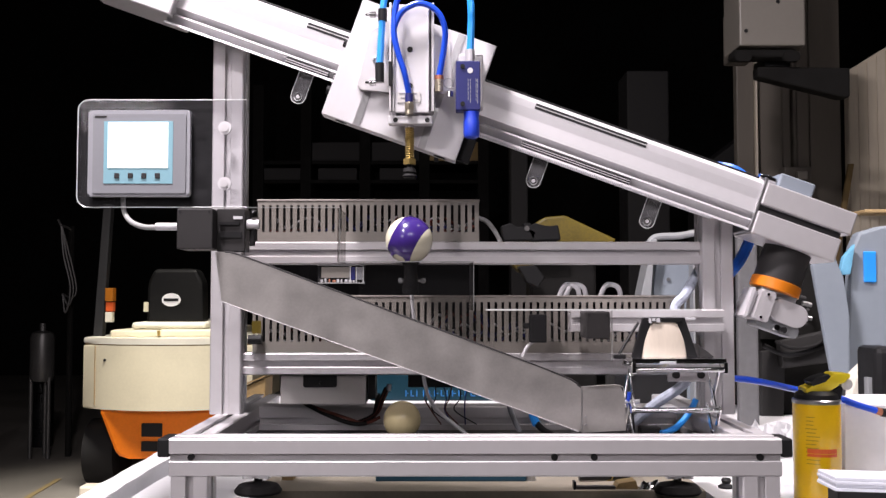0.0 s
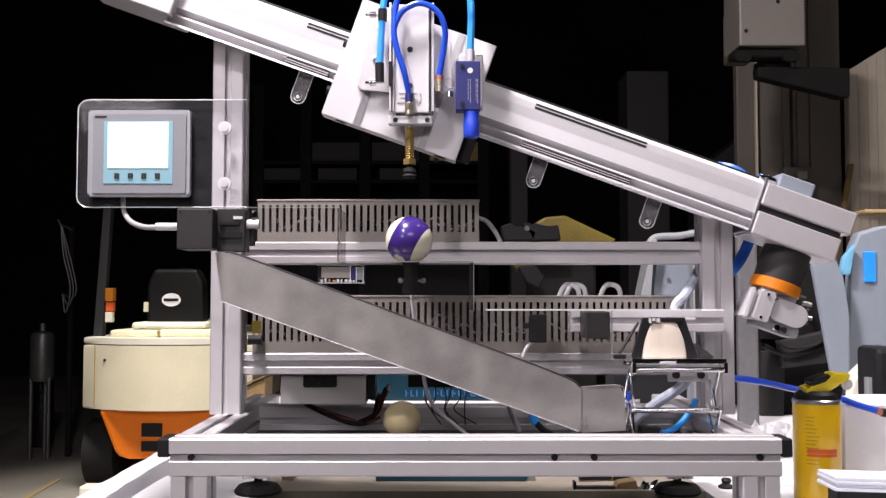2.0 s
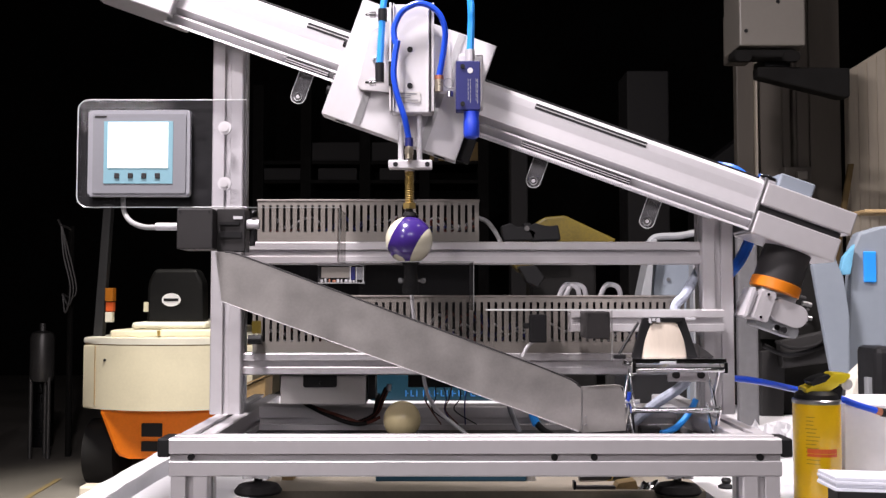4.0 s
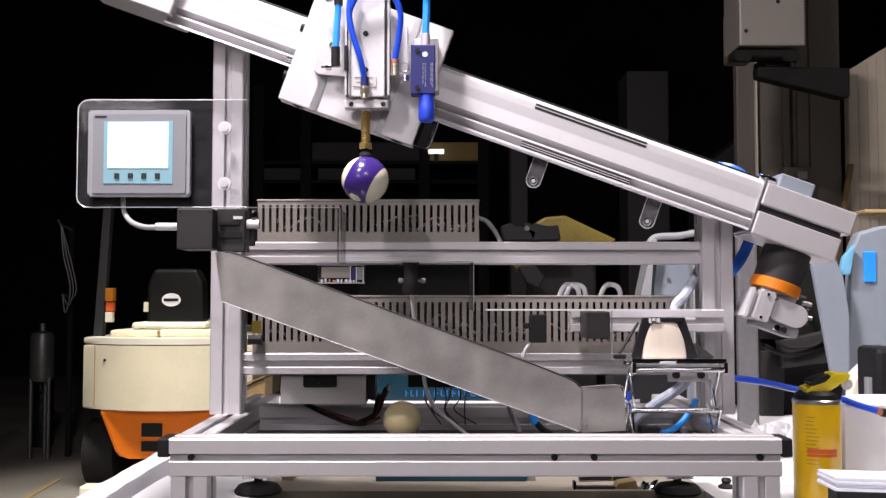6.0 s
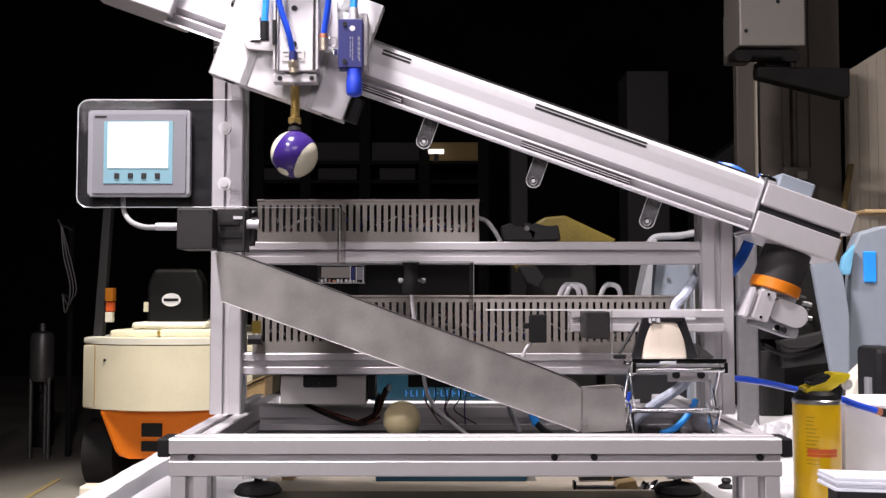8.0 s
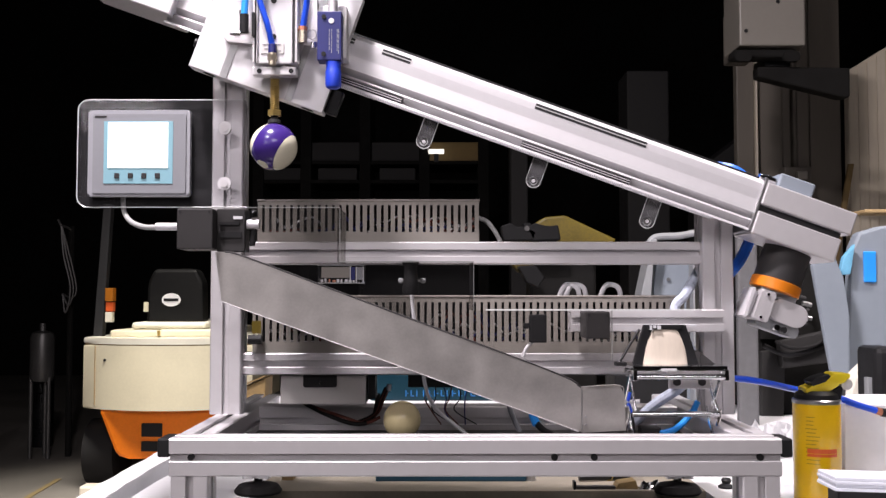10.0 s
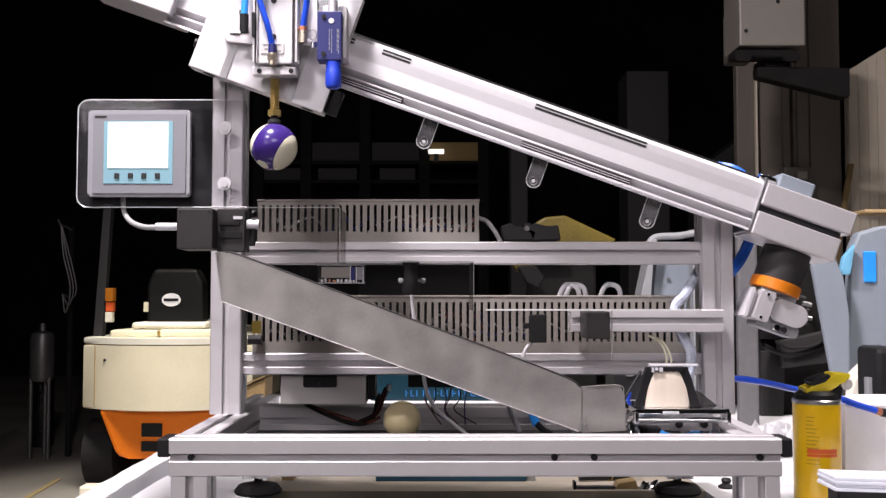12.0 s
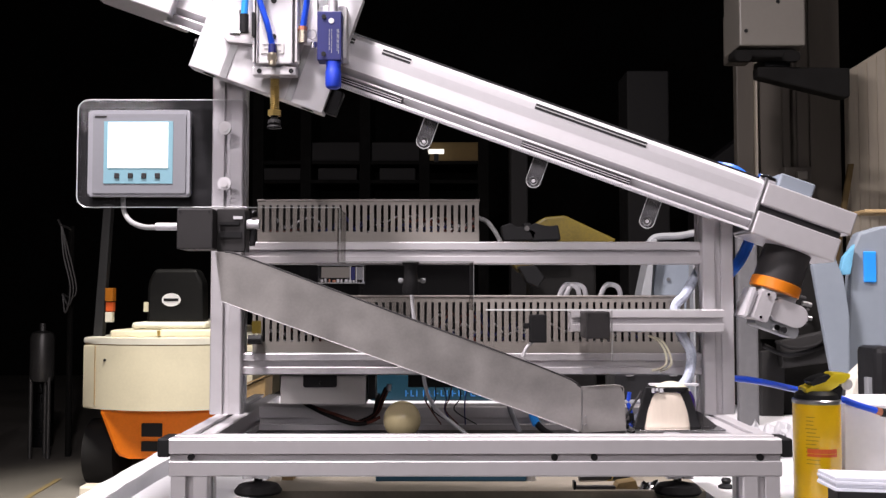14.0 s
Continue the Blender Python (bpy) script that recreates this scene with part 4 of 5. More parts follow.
PAST_CAN = loose_hose("blue_hose", "blue hose running from the frame past the yellow can", [(0.3774, 1.3, 0.9875), (0.4294, 1.32, 0.9804), (0.5126, 1.4, 0.9609), (0.5452, 1.4, 0.9536), (0.5700, 1.385, 0.9496), (0.5866, 1.373, 0.9429), (0.6156, 1.37, 0.9337)], 0.0045, BLUE)
part("ferrule", rod((0.6140, 1.37, 0.9345), (0.6219, 1.37, 0.9321), 0.0052, 16), COPPER, PAST_CAN, "copper ferrule")
part("coupling", rod((0.6211, 1.37, 0.9321), (0.6849, 1.37, 0.9226), 0.006, 16), BLACK, PAST_CAN, "black coupling")
SHORT = loose_hose("blue_hose", "short light blue hose in a black sleeve beside the chute", [(0.1208, 1.3, 0.9421), (0.1215, 1.3, 0.9346), (0.126, 1.3, 0.924)], 0.0055, SKY_BLUE)
part("sleeve", hose([(0.1251, 1.298, 0.9266), (0.1334, 1.298, 0.9183), (0.147, 1.298, 0.9093)], 0.0045), BLACK, SHORT, "black sleeve", smooth=True)
loose_hose("grey_cable", "dark grey cable beside the chute", [(0.0873, 1.31, 0.9622), (0.0911, 1.31, 0.9432), (0.0979, 1.31, 0.9257), (0.1055, 1.31, 0.9105)], 0.0035, PANEL_DARK)
for a, b in ((0, 0), (5, 0), (32, 1)):
    loose_hose("white_loop", "white cable loop above the wiring duct", [(0.1503 + a * 0.0017, 1.27, 1.0888), (0.16 + a * 0.0017, 1.275, 1.1089), (0.169 + a * 0.0017, 1.275, 1.1119), (0.178 + a * 0.0017, 1.27, 1.106), (0.181 + a * 0.0017, 1.27, 1.0851)], 0.0034, WHITE_HOSE)
loose_hose("grey_cable", "grey cable hanging off the duct end", [(0.0461, 1.265, 1.2002), (0.0580, 1.265, 1.195), (0.0698, 1.265, 1.1801), (0.0772, 1.265, 1.1652)], 0.003, GREY_CABLE)
loose_hose("dark_cable", "dark cable bundle lying in the base", [(-0.1854, 1.3, 0.952), (-0.1549, 1.3, 0.9369), (-0.1188, 1.28, 0.9283), (-0.0957, 1.30, 0.9311), (-0.0882, 1.32, 0.9633)], 0.0028, RUBBER)
loose_hose("dark_cable", "brown cable lying in the base", [(-0.1954, 1.31, 0.954), (-0.1600, 1.30, 0.9430), (-0.1300, 1.30, 0.9330), (-0.1050, 1.29, 0.9275), (-0.0850, 1.30, 0.9340)], 0.0022, BROWN_WIRE)


def power_supply():
    t = thing("power_supply", (-0.1561, 1.28, 0.9558), "light grey power supply box hanging under the cross rail", "power supply")
    part("case", box(-0.2122, -0.1002, 1.26, 1.33, 0.9558, 0.9936, 0.0015), CASE_GREY, t)
    part("plug", box(-0.0981, -0.0885, 1.262, 1.30, 0.962, 0.9930, 0.001), BLACK, t, "black plug")
    s = part("socket", prism(rounded(-0.1822, -0.1383, 0.978, 0.9956, 0.003), 1.2575, 1.2605), BLACK, t, "black socket")
    part("screw", rod((-0.1597, 1.2565, 0.9838), (-0.1597, 1.258, 0.9838), 0.0022, 10), CHROME, s)


power_supply()
t = thing("terminal_block", (-0.0045, 1.27, 0.9753), "black terminal block hanging under the cross rail", "terminal block")
part("block", box(-0.0458, 0.0384, 1.262, 1.28, 0.9776, 0.9934, 0.001), BLACK, t)
rng = random.Random(21)
for k in range(6):
    x = -0.02 + 0.0105 * k
    w = hose([(x, 1.268, 0.9785), (x + rng.uniform(-0.006, 0.006), 1.27, 0.963), (x + rng.uniform(-0.008, 0.01), 1.28, 0.9458), (x + rng.uniform(-0.004, 0.03), 1.29, 0.9259)], 0.0009, 6, 6)
    part("wire", w, (BROWN_WIRE, BLACK, SENSOR_BLUE)[k % 3], t, "thin coloured wire", smooth=True)
t = thing("wire_bundle", (-0.0771, 1.27, 0.9333), "bundle of brown wires rising beside the cream ball", "wire bundle")
for k in range(4):
    part("wire", hose([(-0.0778 + 0.002 * k, 1.3, 0.9739), (-0.0853 + 0.002 * k, 1.29, 0.9576), (-0.0942 + 0.002 * k, 1.3, 0.9385), (-0.1226 + 0.004 * k, 1.31, 0.9245)], 0.0014, 6, 6), BROWN_WIRE if k % 2 else BLACK, t, smooth=True)
part("lug", rod((-0.0728, 1.298, 0.9694), (-0.0721, 1.298, 0.9783), 0.003, 10), WHITE_HOSE, t)
t = thing("clear_block", (-0.1309, 1.235, 1.113), "small clear acrylic block hanging under the cross rail", "block")
part("block", box(-0.1632, -0.1015, 1.25, 1.27, 1.1132, 1.1375, 0.001), FROST, t)
# pale upright strips painted as glints on the block
for px in (-0.1207, -0.1128, -0.1038):
    part("edge_glint", box(px - 0.0006, px + 0.0006, 1.2485, 1.25, 1.1139, 1.1353), ACRYLIC_EDGE, t)
# coloured strips in place of reflections inside the clear block
for px, q, m in ((-0.1172, 0.0026, SENSOR_BLUE), (-0.1086, 0.0034, PANEL_DARK), (-0.1400, 0.0180, DUCT)):
    part("painted_reflection", box(px - q, px + q, 1.2492, 1.2499, 1.1180 if q < 0.01 else 1.1205, 1.1345), m, t)
rng = random.Random(9)
for k in range(9):
    # small white and copper boxes painted as glints along the bottom
    px = -0.159 + 0.0052 * k
    part("painted_glint", box(px, px + rng.uniform(0.002, 0.0045), 1.2478, 1.2491, 1.1147, 1.1172 + rng.uniform(0, 0.003), 0.0004), COPPER if k in (2, 3) else WHITE_HOSE, t)
part("lower_edge", box(-0.1632, -0.1015, 1.2476, 1.2499, 1.1132, 1.1142), ACRYLIC_EDGE, t)
part("upper_edge", box(-0.1632, -0.1015, 1.2476, 1.2499, 1.1366, 1.1375), ACRYLIC_EDGE, t)
t = thing("clamp_knob", (-0.2389, 1.22, 1.0407), "black clamp knob on the inner side of the post", "knob")
part("knob", rod((-0.2495, 1.235, 1.0409), (-0.2322, 1.235, 1.0409), 0.006, 14), BLACK, t)
part("tag", box(-0.2452, -0.2335, 1.236, 1.2375, 1.0491, 1.0651), DIM_YELLOW, t, "yellow tag")


# ---- spray can ----
def spray_can():
    x, y = 0.5161, 1.336
    t = thing("spray_can", (x, y, 0.8), "yellow spray can with a yellow trigger cap on the table", "spray can")
    zt = 0.9549
    part("can", turned([(0.0298, 0.8), (0.0315, 0.803), (0.0315, zt - 0.006), (0.0311, zt - 0.001), (0.029, zt)], (x, y, 0), seg=40), YELLOW, t, smooth=True)
    part("rim", turned([(0.0311, zt - 0.006), (0.0322, zt - 0.005), (0.0322, zt - 0.001), (0.0306, zt + 0.0005)], (x, y, 0), seg=40), STEEL, t, smooth=True)
    part("collar", turned([(0.0295, zt), (0.0285, zt + 0.007), (0.022, zt + 0.012)], (x, y, 0), seg=32), BLACK, t, smooth=True)
    part("cap_base", prism([(0.4915, 0.9642), (0.4937, 0.9541), (0.5452, 0.9533), (0.5487, 0.9719), (0.5425, 0.975), (0.525, 0.9603)], y - 0.014, y + 0.014, bevel=0.003), BLACK, t, smooth=True)
    part("trigger_cap", prism([(0.494, 0.9719), (0.5081, 0.9735), (0.5238, 0.9805), (0.5327, 0.9925), (0.5584, 0.9906), (0.5567, 0.9836), (0.5457, 0.9805), (0.5409, 0.9735), (0.5211, 0.9618), (0.5094, 0.9579), (0.4954, 0.9634)], y - 0.017, y + 0.012, bevel=0.003), YELLOW_CAP, t, "yellow plastic trigger cap", smooth=True)
    part("grip", prism([(0.5012, 0.9805), (0.5114, 0.9859), (0.5256, 0.9906), (0.5302, 0.9875), (0.523, 0.9797), (0.5042, 0.9735)], y - 0.019, y + 0.008, bevel=0.0015), BLACK, t, smooth=True)
    part("nozzle", turned([(0.003, y - 0.013), (0.0078, y - 0.011), (0.0078, y + 0.006), (0.004, y + 0.008)], (0.5542, 0, 0.9758), axis="Y", seg=24), CASE_GREY, t, smooth=True)
    part("nozzle_stem", rod((0.5542, y, 0.9758), (0.5516, y, 0.9595), 0.0045, 14), STEEL, t)
    bm = bmesh.new()
    rng = random.Random(5)
    for i in range(13):
        z = 0.9331 - i * 0.0052
        a0, a1 = -2.4 + rng.uniform(-0.02, 0.03), -1.8 - rng.uniform(0, 0.3)
        for k in range(6):
            a = a0 + (a1 - a0) * k / 6
            b = a0 + (a1 - a0) * (k + 1) / 6
            q = [(x + 0.0317 * math.cos(v), y + 0.0317 * math.sin(v), zz) for v, zz in ((a, z), (b, z), (b, z - 0.0011), (a, z - 0.0011))]
            bm.faces.new([bm.verts.new(p) for p in q])
    part("fine_print", bm, DARK_PRINT, t)
    bm = bmesh.new()
    for zz, hh in ((0.8902, 0.006), (0.8835, 0.004)):
        for k in range(10):
            a, b = -2.35 + 1.3 * k / 10, -2.35 + 1.3 * (k + 1) / 10
            q = [(x + 0.0318 * math.cos(v), y + 0.0318 * math.sin(v), z2) for v, z2 in ((a, zz), (b, zz), (b, zz - hh), (a, zz - hh))]
            bm.faces.new([bm.verts.new(p) for p in q])
    part("red_band", bm, RED_PRINT, t, "red printed band")


spray_can()


def white_carton():
    t = thing("white_box", (0.6233, 1.42, 0.8), "plain white box on the table", "box")
    part("body", box(0.5721, 0.6956, 1.38, 1.52, 0.8, 0.9421, 0.002), WHITE_SHEET, t)
    t = thing("paper_pad", (0.5342, 1.2, 0.8), "pale paper pad on the table", "paper pad")
    part("stand", box(0.4910, 0.5898, 1.205, 1.24, 0.8, 0.8580, 0.002), BLACK, t, "black stand under the pad")
    for k in range(4):
        lift = 0.0042 * k
        part("sheet", prism([(0.479 + 0.0015 * (k % 2), 0.8590 + lift), (0.5778, 0.8560 + lift), (0.5778, 0.8597 + lift), (0.479 + 0.0015 * (k % 2), 0.8627 + lift)], 1.185 + 0.002 * (k % 2), 1.243, bevel=0.0004), PAPER, t)


white_carton()


# ---- things behind ----
def forklift():
    y = 5.4
    g = lambda n: n * 5.4 / 1700
    cx = -1.5391
    t = thing("forklift", (cx, y + 0.6, 0), "orange and cream forklift parked in the dark hall", "forklift")
    zc0, zc1 = 0.4632, 0.8565

    def shell(z0, z1, w, bulge, name, material, **k):
        o = []
        for i in range(17):
            u = -1 + i / 8
            o.append((cx + u * w, y - bulge * (1 - u * u)))
        bm = bmesh.new()
        a = [bm.verts.new((p[0], p[1], z0)) for p in o] + [bm.verts.new((cx + w, y + 0.9, z0)), bm.verts.new((cx - w, y + 0.9, z0))]
        b = [bm.verts.new((v.co.x, v.co.y, z1)) for v in a]
        n = len(a)
        fs = [bm.faces.new(a), bm.faces.new(b)] + [bm.faces.new((a[i], a[(i + 1) % n], b[(i + 1) % n], b[i])) for i in range(n)]
        bmesh.ops.bevel(bm, geom=list({e for f in fs[:2] for e in f.edges}), offset=0.012, segments=2, profile=0.5, affect="EDGES")
        return part(name, bm, material, t, smooth=True, **k)

    shell(zc0, zc1 - g(13), g(149), 0.16, "counterweight", CREAM)
    shell(zc1 - g(11), zc1, g(149), 0.16, "counterweight_rim", CREAM_TOP)
    shell(zc1 - g(13), zc1 - g(11), g(146), 0.15, "seam_gap", CARD)
    part("hood", box(cx - g(98), cx - g(14), y - 0.05, y + 0.8, zc1, zc1 + g(13), 0.012), CREAM, t)
    part("hood", box(cx - g(12), cx + g(98), y - 0.05, y + 0.8, zc1, zc1 + g(14), 0.012), CREAM, t)
    part("battery_cover", box(cx - g(66), cx + g(66), y, y + 0.8, zc1 + g(14), zc1 + g(26), 0.016), CREAM_TOP, t)
    part("seam", box(-1.9312, -1.9265, y - 0.057, y, zc0 + 0.02, zc1 - g(14)), CARD, t)
    part("latch", box(cx - g(14), cx - g(10), y - 0.06, y - 0.04, zc1 + g(3), zc1 + g(12)), BRASS, t)
    part("bolt", rod((-1.8632, y - 0.089, 0.7341), (-1.8632, y, 0.7341), 0.008), BLACK, t)
    o = [(cx - g(113), 0.4632), (cx + g(113), 0.4632), (cx + g(84), 0.2300), (cx + g(76), 0.2020), (cx + g(60), 0.1943), (cx - g(60), 0.1943), (cx - g(76), 0.2020), (cx - g(84), 0.2300)]
    lower = part("rear_apron", prism(o, y - 0.08, y + 0.8, bevel=0.02), ORANGE, t, "orange painted rear apron")
    for a, b in ((0.3153, 0.3889), (0.2355, 0.2907)):
        part("vent", box(cx - g(37), cx - g(1), y - 0.09, y - 0.06, a, b, 0.004), BLACK, lower)
    for s in (-1, 1):
        part("tyre", rod((cx + s * g(152), y + 0.2, 0.19), (cx + s * g(98), y + 0.2, 0.19), 0.19, 28), RUBBER, t, smooth=True)
    part("seat_back", prism([(cx - g(52), 0.9324), (cx + g(52), 0.9324), (cx + g(50), 1.1646), (cx + g(38), 1.2422), (cx - g(38), 1.2422), (cx - g(50), 1.1646)], y + 0.12, y + 0.26, bevel=0.02), SEAT_BLACK, t, "black driver seat back")
    bm = turned([(g(17), y + 0.115), (g(17), y + 0.121)], (cx, 0, 0), axis="Y", seg=28)
    bmesh.ops.scale(bm, verts=bm.verts, vec=(1, 1, 0.7), space=Matrix.Translation((-cx, 0, 0)))
    bmesh.ops.translate(bm, verts=bm.verts, vec=(-0.02, 0, 1.0645))
    bg = part("badge", bm, WHITE_SHEET, t, "white oval badge")
    part("badge_bar", box(cx - 0.02 - g(13), cx - 0.02 + g(13), y + 0.112, y + 0.116, 1.0564, 1.0726), BLACK, bg)
    part("tag", box(-1.7118, -1.6859, y + 0.1, y + 0.11, 0.9968, 1.0516), CREAM, t)
    part("mast_post", prism([(-1.9994, 0.8423), (-1.9478, 0.8423), (-1.9053, 1.6123), (-1.9507, 1.6123)], y + 0.1, y + 0.16, bevel=0.004), MAST, t)
    lamp = part("rear_light", box(-1.9132, -1.8688, y + 0.04, y + 0.1, 1.0556, 1.1317, 0.004), AMBER, t, "orange rear lamp")
    part("rear_light", box(-1.9121, -1.8709, y + 0.05, y + 0.1, 0.9987, 1.0525, 0.004), RED_PRINT, t, "red rear lamp")
    part("rear_light", box(-1.9143, -1.8763, y + 0.05, y + 0.1, 0.9386, 0.9955, 0.004), CREAM_TOP, t, "white rear lamp")


forklift()


def gas_bottle(x, y, h, r, label):
    t = thing("gas_bottle", (x, y, 0), label, "gas bottle", "gas bottles")
    part("bottle", turned([(r * 0.9, 0), (r, 0.03), (r, h * 0.86), (r * 0.8, h * 0.93), (r * 0.35, h * 0.97), (r * 0.3, h)], (x, y, 0), seg=24), BOTTLE, t, smooth=True)
    part("valve", rod((x, y, h), (x, y, h + 0.08), r * 0.2, 10), MAST, t)


gas_bottle(-2.902, 7.0, 0.62, 0.08, "dim grey gas bottle in the dark hall")
gas_bottle(-3.0916, 6.6, 0.42, 0.05, "short dim gas bottle in the dark hall")


def pressure_vessel():
    x, y = -2.70, 6.5
    t = thing("pressure_vessel", (x, y, 0), "dull silver vessel on three thin legs in the dark hall", "vessel")
    part("vessel", turned([(0.02, 0.50), (0.07, 0.515), (0.08, 0.55), (0.08, 0.80), (0.07, 0.835), (0.03, 0.85)], (x, y, 0), seg=24), DULL_STEEL, t, smooth=True)
    part("valve", rod((x, y, 0.85), (x, y, 0.90), 0.02, 10), DULL_STEEL, t)
    for dx, dy in ((-0.06, -0.03), (0.06, -0.03), (0, 0.06)):
        part("leg", rod((x + dx, y + dy, 0), (x + dx, y + dy, 0.54), 0.014, 10), DULL_STEEL, t, smooth=True)
    t = thing("hose_stand", (x + 0.16, y + 0.06, 0), "dark post with pale cables hung over its hook", "post")
    part("post", rod((x + 0.16, y + 0.06, 0), (x + 0.16, y + 0.06, 1.56), 0.02, 10), UNLIT_DARK, t)
    part("hook", hose([(x + 0.16, y + 0.06, 1.53), (x + 0.15, y, 1.55), (x + 0.13, y - 0.05, 1.56), (x + 0.11, y - 0.05, 1.60)], 0.008, 8, 4), DULL_STEEL, t, smooth=True)
    for k in range(3):
        part("cable", hose([(x + 0.13, y - 0.05, 1.57), (x + 0.15 + 0.02 * k, y - 0.05, 1.36), (x + 0.20 + 0.02 * k, y - 0.05, 1.14), (x + 0.17 + 0.02 * k, y - 0.05, 0.97 + 0.05 * k), (x + 0.14, y - 0.03, 1.10)], 0.006, 6, 6), DULL_STEEL, t, smooth=True)


pressure_vessel()


def storage_rack():
    y = 8.0
    t = thing("storage_rack", (-0.6313, 8.2, 0), "dark storage rack against the far wall", "rack")
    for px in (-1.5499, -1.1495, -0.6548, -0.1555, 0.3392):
        # rack kept near black in colour, in place of missing light
        part("upright", box(px - 0.045, px + 0.045, y, y + 0.6, 0, 2.8551, 0.005), UNLIT_DARK, t)
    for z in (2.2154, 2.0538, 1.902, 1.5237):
        part("shelf", box(-1.5499, 0.3392, y + 0.02, y + 0.6, z - 0.03, z, 0.004), UNLIT_DARK, t)
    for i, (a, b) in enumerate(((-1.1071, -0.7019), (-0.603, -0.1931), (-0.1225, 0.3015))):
        q = thing("storage_carton", ((a + b) / 2, y + 0.2, 2.2154), "brown storage carton on the rack", "carton", "cartons on the rack")
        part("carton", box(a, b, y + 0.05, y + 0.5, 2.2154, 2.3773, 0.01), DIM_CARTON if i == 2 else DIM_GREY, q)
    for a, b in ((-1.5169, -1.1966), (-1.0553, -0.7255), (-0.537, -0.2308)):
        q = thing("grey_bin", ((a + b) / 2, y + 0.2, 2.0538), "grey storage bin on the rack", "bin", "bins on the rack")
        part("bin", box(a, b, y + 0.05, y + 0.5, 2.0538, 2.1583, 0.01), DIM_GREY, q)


storage_rack()
# no lamp: a glowing strip on an added foot gives the rack's highlight
t = thing("rack_reflection", (-0.0561, 7.95, 2.2014), "bright reflection on the far rack, added as a glowing strip", "lamp")
part("strip_foot", box(-0.0748, -0.0374, 7.97, 8.03, 2.2014, 2.2672), BLACK, t)
part("glow_strip", box(-0.1215, 0.0093, 7.96, 8.0, 2.2672, 2.3048, 0.008), GLOW, t, "glowing white strip in place of a reflection")


def side_wall():
    y = 4.2
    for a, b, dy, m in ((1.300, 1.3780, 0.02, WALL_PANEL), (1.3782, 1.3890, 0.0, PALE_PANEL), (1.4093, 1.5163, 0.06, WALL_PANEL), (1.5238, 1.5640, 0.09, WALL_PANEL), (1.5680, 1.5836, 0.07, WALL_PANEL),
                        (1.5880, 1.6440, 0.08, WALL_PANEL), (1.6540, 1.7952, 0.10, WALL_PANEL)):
        tagged(part("wall_panel", box(a, b, y + dy, y + dy + 0.05, 0, 3.6, 0.006), m), "beige vertical wall panel with shade in its colour", "wall panel", "wall panels", kind="structure")
    slope = 0.618
    p = tagged(part("wall_panel", prism([(1.79, 0), (2.4139, 0), (2.4447, 2.487), (1.799, 2.0894)], y + 0.03, y + 0.07), PALE_PANEL), "pale ribbed wall panel with a sloping top", "wall panel", "wall panels", kind="structure")
    for i in range(15):
        a = 1.80 + 0.042 * i
        part("rib", prism([(a, 0), (a + 0.034, 0), (a + 0.034, 2.0894 + slope * (a + 0.034 - 1.799) - 0.012), (a, 2.0894 + slope * (a - 1.799) - 0.012)], y + 0.022, y + 0.0298), PALE_PANEL, p)
    t = thing("wooden_lath", (1.60, 4.1, 0), "dark wooden lath leaning against the wall panels", "lath")
    part("lath", prism([(1.4477, 0), (1.4719, 0), (1.7651, 1.657), (1.7409, 1.657)], 4.10, 4.115, bevel=0.002), OLD_CARD, t)
    t = thing("dark_machine", (1.78, 6.2, 0), "dim grey machine casing with a sloping top in the dark", "machine")
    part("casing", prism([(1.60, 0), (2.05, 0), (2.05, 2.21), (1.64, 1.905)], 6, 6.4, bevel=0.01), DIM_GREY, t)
    t = thing("switch_plate", (1.5458, 4.1, 1.6034), "beige wall switch box", "switch")
    part("plate", box(1.4875, 1.6038, 4.16, 4.243, 1.5353, 1.6521, 0.004), HEAD_DARK, t)
    part("switch", box(1.5290, 1.5726, 4.12, 4.14, 1.5913, 1.6278, 0.003), BOX_BEIGE, t)
    t = thing("hanging_cabinet", (1.1054, 3.2, 1.9173), "beige machine head on a dark arm", "machine head")
    part("body", box(0.9996, 1.2225, 3.2, 3.38, 1.9346, 2.2651, 0.006), BOX_BEIGE, t)
    # darker colour gives the head's side face its shade
    part("rear_housing", box(1.0180, 1.10, 3.4, 3.455, 1.9240, 2.1060, 0.006), HEAD_DARK, t, "rear housing, darkened as the head's dim side")
    part("rear_neck", box(1.05, 1.15, 3.381, 3.41, 1.96, 2.2, 0.003), HEAD_DARK, t)
    for q in [(1.0209, 1.9847), (1.1292, 2.085)]:
        part("screw", rod((q[0], 3.195, q[1]), (q[0], 3.205, q[1]), 0.006, 10), BLACK, t)
    part("base_plate", box(0.9874, 1.2004, 3.22, 3.3, 1.9000, 1.9280, 0.008), UNLIT_DARK, t)
    for a in (0.9874, 1.1500):
        part("pad", prism(rounded(a, a + 0.055, 1.8830, 1.9180, 0.012), 3.205, 3.225, bevel=0.003), UNLIT_DARK, t)
    part("arm", prism([(1.0755, 1.8754), (1.3921, 1.8715), (1.3901, 1.7702), (1.3612, 1.7702), (1.0769, 1.8403)], 3.25, 3.31, bevel=0.006), UNLIT_DARK, t)
    part("ceiling_pole", box(1.0805, 1.1776, 3.3, 3.45, 2.0, 5.2), BLACK, t)
    part("neck", box(1.1099, 1.1981, 3.28, 3.4, 1.8833, 1.917), BLACK, t)
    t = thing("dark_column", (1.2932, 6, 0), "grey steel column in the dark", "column")
